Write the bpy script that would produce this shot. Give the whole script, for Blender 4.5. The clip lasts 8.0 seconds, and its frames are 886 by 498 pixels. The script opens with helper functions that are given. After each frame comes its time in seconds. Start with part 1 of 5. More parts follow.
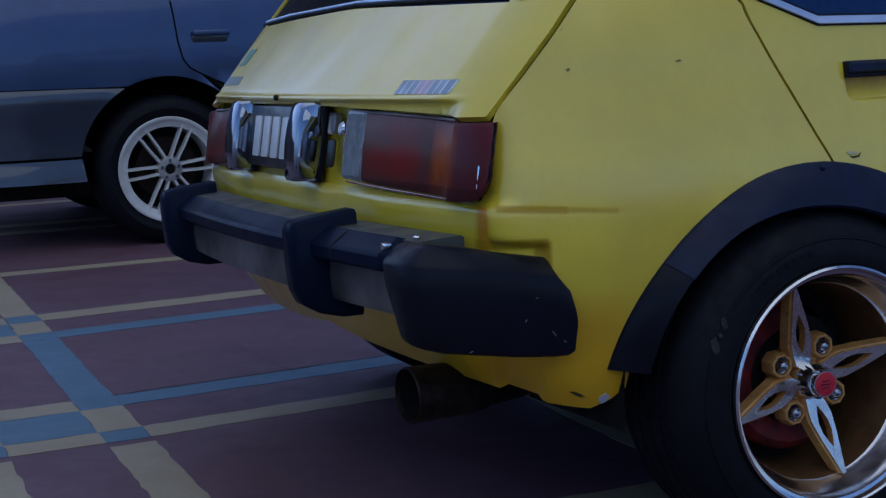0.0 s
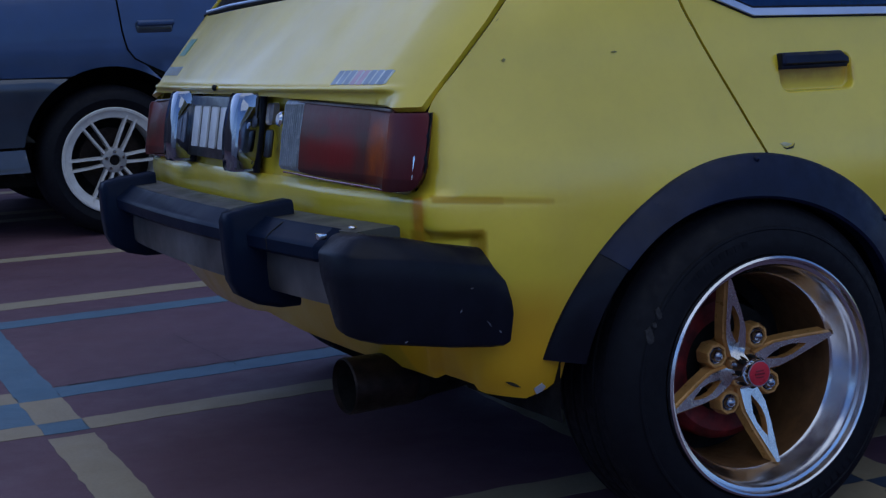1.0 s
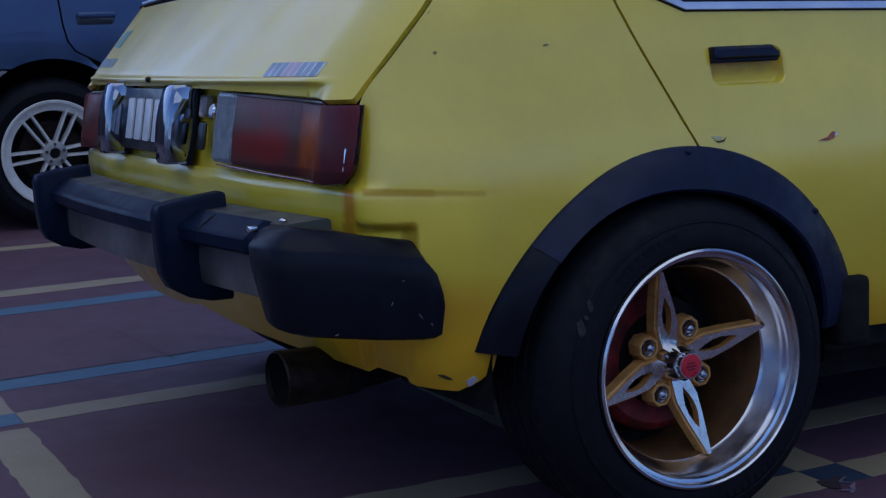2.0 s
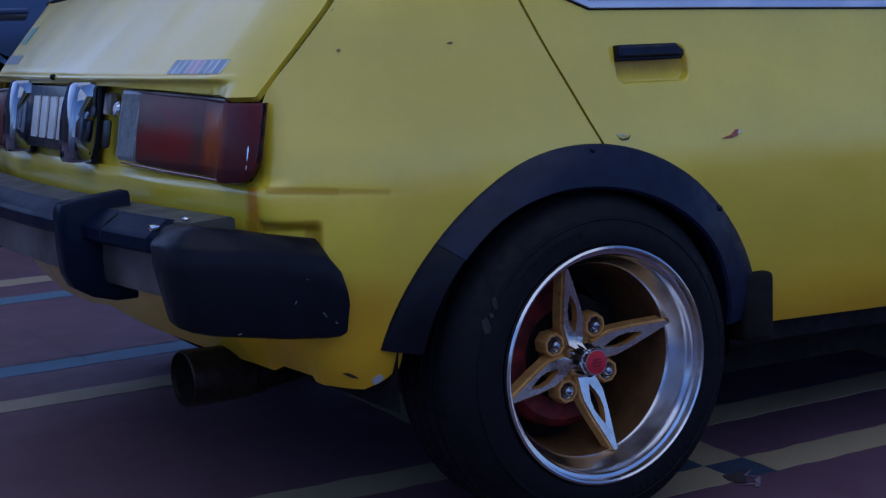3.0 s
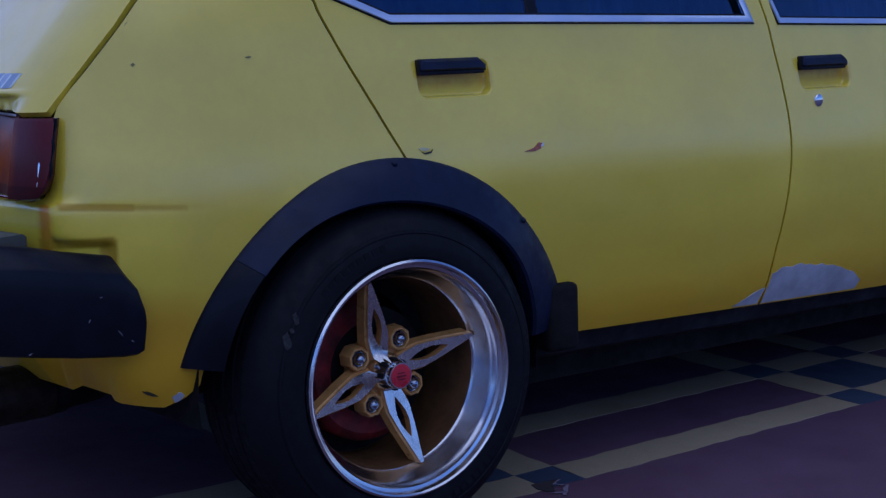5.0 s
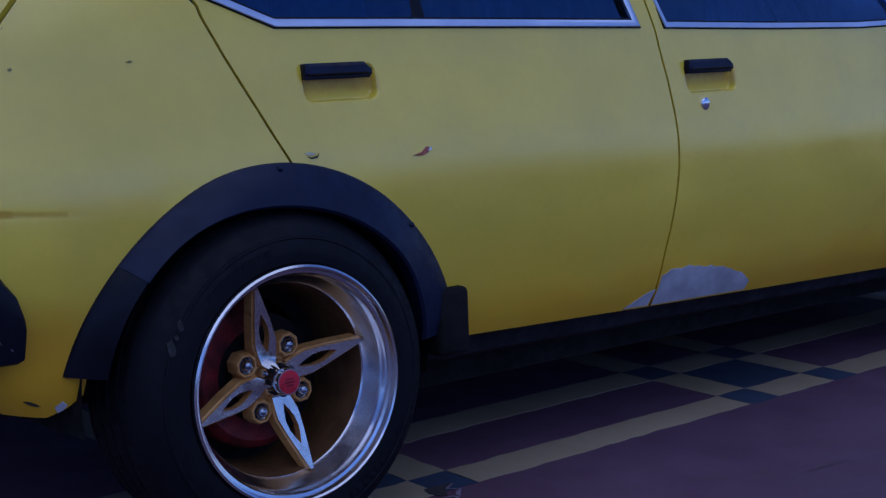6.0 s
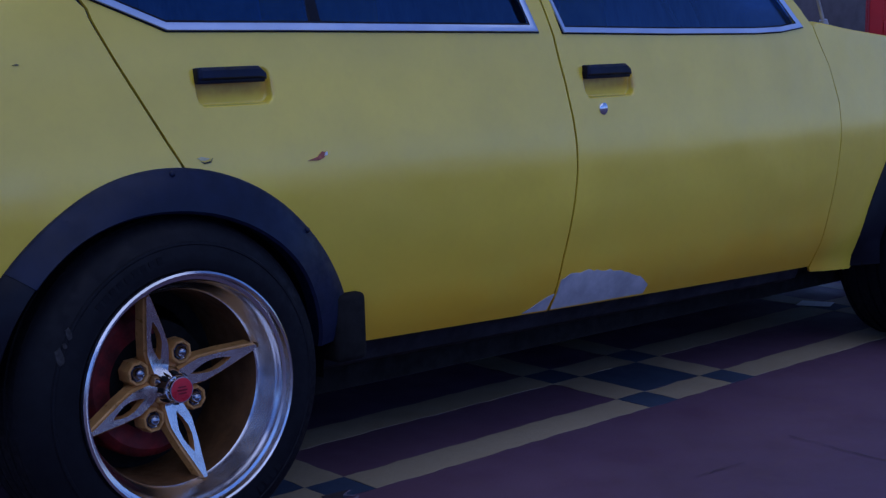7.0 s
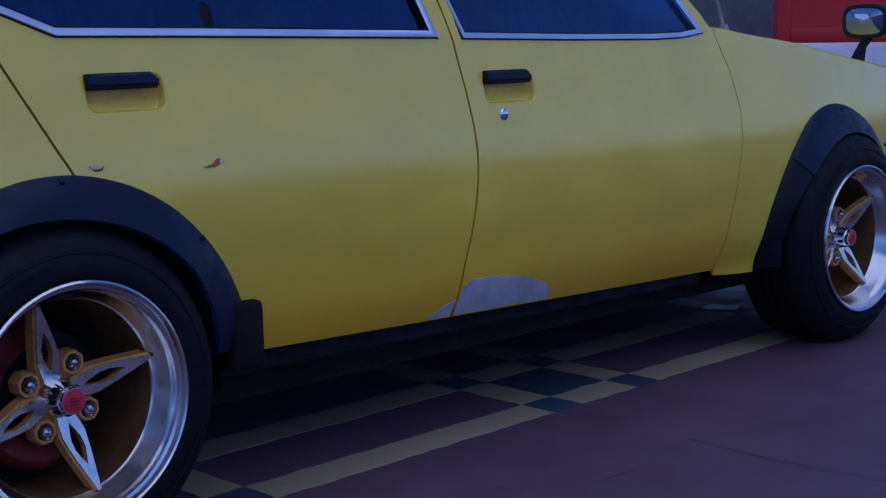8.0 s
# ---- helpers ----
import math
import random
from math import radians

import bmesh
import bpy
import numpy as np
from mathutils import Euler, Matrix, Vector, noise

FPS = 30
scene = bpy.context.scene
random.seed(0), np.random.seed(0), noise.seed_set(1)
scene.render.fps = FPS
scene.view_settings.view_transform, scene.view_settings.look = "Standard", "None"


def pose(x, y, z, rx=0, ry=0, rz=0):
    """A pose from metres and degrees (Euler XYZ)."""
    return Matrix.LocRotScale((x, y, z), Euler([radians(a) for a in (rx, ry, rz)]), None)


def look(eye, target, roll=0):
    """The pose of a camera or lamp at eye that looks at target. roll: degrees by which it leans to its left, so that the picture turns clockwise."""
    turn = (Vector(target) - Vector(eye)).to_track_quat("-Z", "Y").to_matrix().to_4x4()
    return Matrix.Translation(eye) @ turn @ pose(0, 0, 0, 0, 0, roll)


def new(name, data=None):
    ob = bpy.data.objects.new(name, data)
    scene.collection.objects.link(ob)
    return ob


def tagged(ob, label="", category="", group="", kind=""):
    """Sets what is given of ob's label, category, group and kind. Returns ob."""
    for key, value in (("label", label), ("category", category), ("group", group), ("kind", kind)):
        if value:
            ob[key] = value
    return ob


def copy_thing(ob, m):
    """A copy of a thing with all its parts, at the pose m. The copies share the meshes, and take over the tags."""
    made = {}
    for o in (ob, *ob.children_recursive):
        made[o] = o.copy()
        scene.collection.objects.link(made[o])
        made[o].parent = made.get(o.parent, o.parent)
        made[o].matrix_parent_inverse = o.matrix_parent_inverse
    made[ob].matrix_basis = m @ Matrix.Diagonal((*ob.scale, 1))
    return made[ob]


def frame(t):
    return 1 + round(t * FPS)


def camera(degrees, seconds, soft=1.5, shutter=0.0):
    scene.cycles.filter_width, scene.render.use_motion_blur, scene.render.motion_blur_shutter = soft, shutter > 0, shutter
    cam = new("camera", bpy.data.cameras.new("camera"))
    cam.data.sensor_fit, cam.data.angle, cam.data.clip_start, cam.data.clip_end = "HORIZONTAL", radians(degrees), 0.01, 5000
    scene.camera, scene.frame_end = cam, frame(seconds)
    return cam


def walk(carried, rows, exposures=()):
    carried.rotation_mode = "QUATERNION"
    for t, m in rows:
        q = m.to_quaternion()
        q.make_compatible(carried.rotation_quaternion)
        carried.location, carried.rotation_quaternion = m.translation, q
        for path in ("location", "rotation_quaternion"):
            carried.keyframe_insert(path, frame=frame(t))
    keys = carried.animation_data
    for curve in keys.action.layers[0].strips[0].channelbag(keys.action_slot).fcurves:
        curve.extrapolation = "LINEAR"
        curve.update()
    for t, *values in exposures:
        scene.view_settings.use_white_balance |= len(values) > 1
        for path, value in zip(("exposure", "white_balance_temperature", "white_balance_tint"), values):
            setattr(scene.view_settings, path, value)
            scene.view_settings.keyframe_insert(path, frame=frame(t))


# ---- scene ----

from mathutils import geometry

# ---- camera ----
cam = camera(32.5, 8.0, soft=1.3)
ROWS = [
    (0.0, -1.4912, -1.9010, 0.8782, 81.419, 2.013, -23.464),
    (0.5, -1.4805, -1.9078, 0.8743, 81.287, 1.895, -24.405),
    (1.0, -1.4683, -1.9121, 0.8744, 81.076, 1.737, -25.233),
    (2.5, -1.4269, -1.9292, 0.8683, 80.741, 1.297, -28.352),
    (3.0, -1.4116, -1.9367, 0.8696, 80.673, 1.215, -29.841),
    (3.5, -1.3971, -1.9414, 0.8699, 80.792, 1.311, -31.009),
    (4.0, -1.3771, -1.9528, 0.8730, 80.877, 1.261, -32.057),
    (4.5, -1.3582, -1.9643, 0.8843, 80.752, 0.944, -33.605),
    (6.0, -1.3069, -1.9980, 0.8718, 81.088, 0.973, -38.773),
    (6.5, -1.2915, -2.0017, 0.8729, 81.056, 0.749, -40.266),
    (7.0, -1.2738, -2.0104, 0.8789, 81.054, 0.540, -41.929),
    (7.5, -1.2536, -2.0171, 0.8805, 81.138, 0.573, -43.422),
    (8.0, -1.2346, -2.0284, 0.8755, 81.284, 0.559, -44.920),
]
walk(cam, [(t, pose(x, y, z, rx, ry, rz)) for t, x, y, z, rx, ry, rz in ROWS],
     exposures=[(0.0, 0.56, 5740, 20), (4.5, 0.51, 5150, 34), (6.0, 0.50, 5040, 38), (8.0, 0.47, 5080, 39)])

# ---- sky and light: dusk under open sky ----
world = bpy.data.worlds.new("dusk")
world.use_nodes = True
scene.world = world
wn = world.node_tree
sky = wn.nodes.new("ShaderNodeTexSky")
sky.sky_type = "NISHITA"
sky.sun_disc = False
sky.sun_elevation, sky.sun_rotation = radians(36), radians(0)
sky.air_density, sky.dust_density, sky.ozone_density = 1.0, 0.4, 6.0
wn.links.new(sky.outputs[0], wn.nodes["Background"].inputs[0])
wn.nodes["Background"].inputs[1].default_value = 0.083
sun_data = bpy.data.lights.new("sun", "SUN")
sun_data.energy, sun_data.angle, sun_data.color = 0.68, radians(85), (0.88, 0.94, 0.80)
sun = new("sun", sun_data)
sun.matrix_world = look((-1.4, -3.4, 8), (0, 0, 0))


# ---- materials ----
def material(name):
    m = bpy.data.materials.new(name)
    m.use_nodes = True
    return m, m.node_tree, m.node_tree.nodes["Principled BSDF"]


def noise_at(nt, scale, detail=4.0, rough=0.6, stretch=None):
    co = nt.nodes.new("ShaderNodeTexCoord")
    n = nt.nodes.new("ShaderNodeTexNoise")
    n.inputs["Scale"].default_value, n.inputs["Detail"].default_value, n.inputs["Roughness"].default_value = scale, detail, rough
    if stretch:
        mp = nt.nodes.new("ShaderNodeMapping")
        mp.inputs["Scale"].default_value = stretch
        nt.links.new(co.outputs["Object"], mp.inputs[0])
        nt.links.new(mp.outputs[0], n.inputs["Vector"])
    else:
        nt.links.new(co.outputs["Object"], n.inputs["Vector"])
    return n.outputs["Fac"]


def ramp(nt, fac, a, b, lo=0.35, hi=0.65):
    r = nt.nodes.new("ShaderNodeMapRange")
    r.inputs["From Min"].default_value, r.inputs["From Max"].default_value = lo, hi
    r.inputs["To Min"].default_value, r.inputs["To Max"].default_value = a, b
    nt.links.new(fac, r.inputs["Value"])
    return r.outputs[0]


def mix(nt, fac, a, b):
    m = nt.nodes.new("ShaderNodeMix")
    m.data_type = "RGBA"
    for key, v in ((0, fac), (6, a), (7, b)):
        if isinstance(v, (int, float)):
            m.inputs[key].default_value = v
        elif isinstance(v, tuple):
            m.inputs[key].default_value = (*v, 1.0)
        else:
            nt.links.new(v, m.inputs[key])
    return m.outputs[2]


def bump(nt, bsdf, height, strength, distance=0.002):
    b = nt.nodes.new("ShaderNodeBump")
    b.inputs["Strength"].default_value, b.inputs["Distance"].default_value = strength, distance
    nt.links.new(height, b.inputs["Height"])
    nt.links.new(b.outputs[0], bsdf.inputs["Normal"])


def simple(name, colour, rough=0.5, metal=0.0, coat=0.0, vary=0.25, scale=18.0, grain=0.15, grain_scale=350.0, coat_rough=0.1, spec=0.5):
    """A plain surface with two scales of variation in colour and gloss, and a fine grain."""
    m, nt, p = material(name)
    dark = tuple(c * (1 - vary) for c in colour)
    light = tuple(min(1, c * (1 + vary * 0.6)) for c in colour)
    wide = noise_at(nt, scale)
    nt.links.new(mix(nt, ramp(nt, wide, 0, 1), dark, light), p.inputs["Base Color"])
    fine = noise_at(nt, grain_scale, 2.0)
    nt.links.new(ramp(nt, noise_at(nt, scale * 2.3), max(0.02, rough * 0.8), min(1, rough * 1.25)), p.inputs["Roughness"])
    p.inputs["Metallic"].default_value = metal
    p.inputs["Specular IOR Level"].default_value = spec
    p.inputs["Coat Weight"].default_value, p.inputs["Coat Roughness"].default_value = coat, coat_rough
    if grain:
        bump(nt, p, fine, grain, 0.001)
    return m


def axis_mask(nt, sep, lo, hi, soft):
    """One between lo and hi of a coordinate, fading over soft."""
    a = nt.nodes.new("ShaderNodeMapRange")
    a.inputs["From Min"].default_value, a.inputs["From Max"].default_value = lo - soft, lo
    b = nt.nodes.new("ShaderNodeMapRange")
    b.inputs["From Min"].default_value, b.inputs["From Max"].default_value = hi + soft, hi
    nt.links.new(sep, a.inputs[0])
    nt.links.new(sep, b.inputs[0])
    return times(nt, a.outputs[0], b.outputs[0])


def times(nt, *values):
    out = values[0]
    for v in values[1:]:
        m = nt.nodes.new("ShaderNodeMath")
        m.operation = "MULTIPLY"
        nt.links.new(out, m.inputs[0])
        if isinstance(v, (int, float)):
            m.inputs[1].default_value = v
        else:
            nt.links.new(v, m.inputs[1])
        out = m.outputs[0]
    return out


def car_paint(name, colour, tint_boxes):
    """Aged yellow paint: soft mottling, fine orange peel, and stains and painted-in shading given as boxes (x0, x1, y1,
    z0, z1, soft, strength, colour).
    """
    m, nt, p = material(name)
    a = mix(nt, ramp(nt, noise_at(nt, 3.5, 5.0), 0, 1, 0.3, 0.7), tuple(c * 0.9 for c in colour), tuple(min(1, c * 1.06) for c in colour))
    a = mix(nt, ramp(nt, noise_at(nt, 60.0, 3.0), 0, 0.07, 0.45, 0.7), a, (colour[0] * 0.72, colour[1] * 0.62, colour[2] * 0.5))
    co = nt.nodes.new("ShaderNodeTexCoord")
    sx = nt.nodes.new("ShaderNodeSeparateXYZ")
    nt.links.new(co.outputs["Object"], sx.inputs[0])
    slant = nt.nodes.new("ShaderNodeMath")
    slant.operation = "MULTIPLY_ADD"
    slant.inputs[1].default_value = 0.078
    nt.links.new(sx.outputs[0], slant.inputs[0])
    nt.links.new(sx.outputs[2], slant.inputs[2])
    corner = nt.nodes.new("ShaderNodeVectorMath")
    corner.operation = "DOT_PRODUCT"
    corner.inputs[1].default_value = (0.88, -0.475, 0.0)
    nt.links.new(co.outputs["Object"], corner.inputs[0])
    gloss = None
    for x0, x1, y1, z0, z1, soft, strength, tint in tint_boxes:
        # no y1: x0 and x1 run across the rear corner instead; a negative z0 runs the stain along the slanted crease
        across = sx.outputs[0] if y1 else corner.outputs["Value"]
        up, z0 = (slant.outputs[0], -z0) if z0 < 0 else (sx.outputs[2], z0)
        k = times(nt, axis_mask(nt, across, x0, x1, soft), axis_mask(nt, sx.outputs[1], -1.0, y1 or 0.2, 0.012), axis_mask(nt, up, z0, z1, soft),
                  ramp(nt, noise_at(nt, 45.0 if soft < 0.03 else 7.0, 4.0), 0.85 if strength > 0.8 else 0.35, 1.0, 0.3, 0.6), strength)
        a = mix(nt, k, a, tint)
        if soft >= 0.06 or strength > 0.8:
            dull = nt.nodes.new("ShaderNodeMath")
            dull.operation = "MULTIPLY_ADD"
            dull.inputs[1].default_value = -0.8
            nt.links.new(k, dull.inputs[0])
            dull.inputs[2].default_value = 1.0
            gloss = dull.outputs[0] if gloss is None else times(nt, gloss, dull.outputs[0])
    nt.links.new(a, p.inputs["Base Color"])
    nt.links.new(ramp(nt, noise_at(nt, 9.0, 4.0), 0.28, 0.42), p.inputs["Roughness"])
    p.inputs["Coat Weight"].default_value, p.inputs["Coat IOR"].default_value = 1.0, 1.65
    if gloss is not None:
        nt.links.new(gloss, p.inputs["Coat Weight"])
    p.inputs["Specular IOR Level"].default_value = 0.35
    nt.links.new(ramp(nt, noise_at(nt, 7.0, 4.0), 0.13, 0.27), p.inputs["Coat Roughness"])
    bump(nt, p, noise_at(nt, 260.0, 2.0), 0.02, 0.001)
    # panel waviness
    peel = p.inputs["Normal"].links[0].from_node
    wave = nt.nodes.new("ShaderNodeBump")
    wave.inputs["Strength"].default_value, wave.inputs["Distance"].default_value = 0.45, 0.02
    nt.links.new(noise_at(nt, 4.5, 2.0), wave.inputs["Height"])
    nt.links.new(wave.outputs[0], peel.inputs["Normal"])
    return m


def glass(name, tint, rough=0.0):
    m, nt, p = material(name)
    p.inputs["Base Color"].default_value = (*tint, 1)
    p.inputs["Transmission Weight"].default_value = 1.0
    p.inputs["Roughness"].default_value = rough
    p.inputs["IOR"].default_value = 2.15
    # blue specular tint: the sky's blue painted into the reflections
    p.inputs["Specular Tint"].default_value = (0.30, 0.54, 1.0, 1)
    return m


YELLOW = (0.80, 0.595, 0.034)
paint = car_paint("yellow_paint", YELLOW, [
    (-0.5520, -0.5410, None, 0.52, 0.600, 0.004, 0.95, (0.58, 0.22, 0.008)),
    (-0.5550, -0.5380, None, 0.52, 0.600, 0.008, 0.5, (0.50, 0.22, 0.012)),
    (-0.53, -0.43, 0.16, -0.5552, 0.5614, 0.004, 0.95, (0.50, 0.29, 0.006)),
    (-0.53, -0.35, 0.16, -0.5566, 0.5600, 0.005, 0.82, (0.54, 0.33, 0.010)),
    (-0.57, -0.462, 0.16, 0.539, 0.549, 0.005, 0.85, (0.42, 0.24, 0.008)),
    # browner and duller low on the tail, below the bumper
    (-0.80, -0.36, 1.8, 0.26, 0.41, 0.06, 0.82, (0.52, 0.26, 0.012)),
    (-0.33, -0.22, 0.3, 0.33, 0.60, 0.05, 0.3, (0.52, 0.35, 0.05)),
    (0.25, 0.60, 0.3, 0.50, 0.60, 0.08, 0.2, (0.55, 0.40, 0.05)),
    # next three: orange dirt low down, with the warmer lower reflection painted in
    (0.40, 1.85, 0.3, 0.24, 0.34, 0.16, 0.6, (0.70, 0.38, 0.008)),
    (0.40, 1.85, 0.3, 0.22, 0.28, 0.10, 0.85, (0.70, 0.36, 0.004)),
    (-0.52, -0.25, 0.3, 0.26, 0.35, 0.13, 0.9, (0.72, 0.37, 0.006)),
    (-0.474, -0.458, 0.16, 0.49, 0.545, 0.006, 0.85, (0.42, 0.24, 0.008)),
    # next two: brown under each handle, dirt with the recess's shading painted in
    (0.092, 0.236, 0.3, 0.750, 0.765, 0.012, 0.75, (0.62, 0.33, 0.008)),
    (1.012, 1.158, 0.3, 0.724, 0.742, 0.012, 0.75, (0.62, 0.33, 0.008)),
])
rubber_black = simple("black_plastic", (0.006, 0.0065, 0.013), 0.45, coat=0.10, grain=0.08, grain_scale=300, coat_rough=0.2, vary=0.3, spec=0.13)
# black rubber with a sky-blue sheen put into its base colour
bar_rubber = simple("bumper_rubber", (0.007, 0.012, 0.028), 0.35, coat=0.035, grain=0.02, grain_scale=420, coat_rough=0.05, vary=0.2, scale=5, spec=0.02)
bar_steel = simple("dull_bumper_steel", (0.070, 0.066, 0.052), 0.42, metal=0.2, vary=0.4, scale=7, grain=0.1, grain_scale=120)
strip_steel = simple("scuffed_strip", (0.145, 0.130, 0.125), 0.42, metal=0.4, vary=0.6, scale=4, grain=0.2, grain_scale=90)
# the bluish base paints in the sky's reflection on black plastic
flare_black = simple("black_flare", (0.0065, 0.0105, 0.033), 0.5, coat=0.08, grain=0.05, grain_scale=300, coat_rough=0.2, spec=0.2)
tyre_rubber = simple("tyre_rubber", (0.007, 0.0072, 0.0105), 0.6, spec=0.13, vary=0.2, scale=30, grain=0.2)
under_dark = simple("underbody_black", (0.011, 0.010, 0.010), 0.85, spec=0.15, vary=0.4)
# darker copy of the body's yellow: shut-line shade put into the colour
jamb_paint = simple("shaded_yellow_jamb", (0.24, 0.165, 0.02), 0.7, vary=0.35)
dusty_black = simple("dusty_underseal", (0.019, 0.018, 0.023), 0.8, spec=0.2, vary=0.5, scale=12)
gap_dark = simple("gap_black", (0.012, 0.010, 0.005), 0.8, vary=0.3)
chrome = simple("chrome", (0.78, 0.78, 0.8), 0.09, metal=1.0, vary=0.08, scale=40, grain=0.03)
bright_trim = simple("bright_trim", (0.58, 0.66, 0.82), 0.38, metal=0.7, vary=0.08, scale=6, grain=0.0)
alloy = simple("polished_alloy", (0.62, 0.62, 0.66), 0.20, metal=1.0, vary=0.05, scale=25, grain=0.0)
# mirror metal coloured blue to paint in the sky that it reflects
sky_blue_mirror = simple("sky_tinted_mirror", (0.26, 0.32, 0.44), 0.04, metal=1.0, vary=0.05, grain=0.0)
gold = simple("gold_paint", (0.60, 0.30, 0.085), 0.33, metal=0.25, coat=0.4, vary=0.2, scale=35)
# the barrel's bronze, darkened to put in the shade deep in the dish
shaded_bronze = simple("shaded_bronze", (0.14, 0.066, 0.024), 0.5, metal=0.3, vary=0.3, scale=25)
spoke_face = simple("machined_spoke_face", (0.66, 0.64, 0.62), 0.24, metal=0.95, vary=0.12, scale=30, grain=0.03)
bare_metal = simple("scuffed_aluminium", (0.33, 0.31, 0.31), 0.42, metal=0.7, vary=0.35, scale=9, grain=0.15, grain_scale=110)
dull_chrome = simple("dull_chrome", (0.31, 0.32, 0.37), 0.10, metal=1.0, vary=0.08, scale=50, grain=0.0)
smoked_chrome = simple("smoked_chrome", (0.30, 0.33, 0.40), 0.07, metal=1.0, vary=0.15, scale=40, grain=0.0)
lens_dark = simple("dark_red_lens", (0.17, 0.008, 0.014), 0.25, coat=0.8, vary=0.4, scale=25, coat_rough=0.06)
def tail_lens(name):
    """Moulded lens: maroon, an amber field towards the corner, dark red round it."""
    m, nt, p = material(name)
    co = nt.nodes.new("ShaderNodeTexCoord")
    sx = nt.nodes.new("ShaderNodeSeparateXYZ")
    nt.links.new(co.outputs["Object"], sx.inputs[0])
    d = nt.nodes.new("ShaderNodeMath")
    d.operation = "SUBTRACT"
    nt.links.new(sx.outputs[1], d.inputs[0])
    d.inputs[1].default_value = 0.85
    out = nt.nodes.new("ShaderNodeMath")
    out.operation = "ABSOLUTE"
    nt.links.new(d.outputs[0], out.inputs[0])
    a = mix(nt, ramp(nt, noise_at(nt, 11.0, 5.0), 0, 1, 0.35, 0.68), (0.095, 0.040, 0.030), (0.19, 0.024, 0.018))
    a = mix(nt, times(nt, axis_mask(nt, sx.outputs[2], 0.645, 0.672, 0.02), axis_mask(nt, out.outputs[0], 0.38, 0.50, 0.05), 0.6), a, (0.27, 0.014, 0.012))
    a = mix(nt, times(nt, axis_mask(nt, out.outputs[0], 0.584, 0.652, 0.024), ramp(nt, noise_at(nt, 28.0, 4.0), 0.35, 1.0), axis_mask(nt, sx.outputs[2], 0.632, 0.695, 0.035), axis_mask(nt, sx.outputs[1], -1.0, 0.80, 0.02)), a, (0.38, 0.075, 0.008))
    a = mix(nt, times(nt, axis_mask(nt, out.outputs[0], 0.672, 0.80, 0.025), 0.75), a, (0.095, 0.016, 0.024))
    # dust along the top, a darker moulded rim at the foot
    a = mix(nt, times(nt, axis_mask(nt, sx.outputs[2], 0.722, 0.80, 0.018), axis_mask(nt, out.outputs[0], 0.0, 0.60, 0.04), ramp(nt, noise_at(nt, 30.0, 4.0), 0.3, 0.8)), a, (0.17, 0.095, 0.075))
    a = mix(nt, times(nt, axis_mask(nt, sx.outputs[2], 0.5, 0.6285, 0.003), 0.6), a, (0.045, 0.010, 0.010))
    nt.links.new(a, p.inputs["Base Color"])
    p.inputs["Roughness"].default_value = 0.35
    p.inputs["Coat Weight"].default_value = 0.08
    nt.links.new(ramp(nt, noise_at(nt, 18.0, 3.0), 0.05, 0.22), p.inputs["Coat Roughness"])
    p.inputs["Specular IOR Level"].default_value = 0.12
    bump(nt, p, noise_at(nt, 220.0, 3.0, stretch=(1.0, 1.0, 0.15)), 0.25, 0.001)
    wave = nt.nodes.new("ShaderNodeBump")
    wave.inputs["Strength"].default_value, wave.inputs["Distance"].default_value = 0.5, 0.004
    nt.links.new(noise_at(nt, 24.0, 2.0), wave.inputs["Height"])
    nt.links.new(wave.outputs[0], p.inputs["Coat Normal"])
    return m


lens_red = tail_lens("tail_lens")
lens_clear = simple("clear_ribbed_lens", (0.25, 0.27, 0.30), 0.25, coat=0.4, vary=0.2, scale=30)
plate_black = simple("plate_black", (0.012, 0.012, 0.013), 0.35, coat=0.3)
plate_white = simple("plate_white", (0.75, 0.75, 0.75), 0.4, vary=0.1)
brake_red = simple("brake_red", (0.17, 0.008, 0.009), 0.6, vary=0.6, scale=30)
cap_red = simple("cap_red", (0.58, 0.018, 0.035), 0.3, coat=0.6)
filler_grey = simple("body_filler", (0.42, 0.41, 0.44), 0.7, vary=0.22, scale=16, grain=0.35, grain_scale=60)
scuff_grey = simple("scuffed_plastic", (0.09, 0.09, 0.11), 0.7)
chip_red = simple("chipped_paint", (0.36, 0.11, 0.07), 0.8, vary=0.4, scale=120)
chip_pale = simple("pale_chip", (0.56, 0.50, 0.27), 0.7)
chip_dark = simple("dark_mark", (0.03, 0.022, 0.012), 0.8)
chip_faint = simple("faint_mark", (0.27, 0.22, 0.065), 0.8)
chalk = simple("chalky_smudge", (0.02, 0.019, 0.022), 0.8, vary=0.6, scale=90)
# burnt steel, darkened to put in the shade under the car
rust_pipe = simple("burnt_steel", (0.026, 0.017, 0.014), 0.5, metal=0.7, vary=0.5, scale=40, grain=0.3)
sticker_blue = simple("sticker_blue", (0.28, 0.34, 0.42), 0.4, coat=0.3)
sticker_grey = simple("sticker_grey", (0.62, 0.66, 0.62), 0.4, coat=0.3)
sticker_pink = simple("sticker_red", (0.55, 0.36, 0.42), 0.4, coat=0.3)
sticker_green = simple("sticker_green", (0.12, 0.30, 0.22), 0.4, coat=0.3)
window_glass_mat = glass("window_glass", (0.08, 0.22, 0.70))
seat_cloth = simple("seat_cloth", (0.10, 0.10, 0.115), 0.9)
door_dark = simple("mirror_black", (0.01, 0.01, 0.012), 0.4, coat=0.1, spec=0.2)

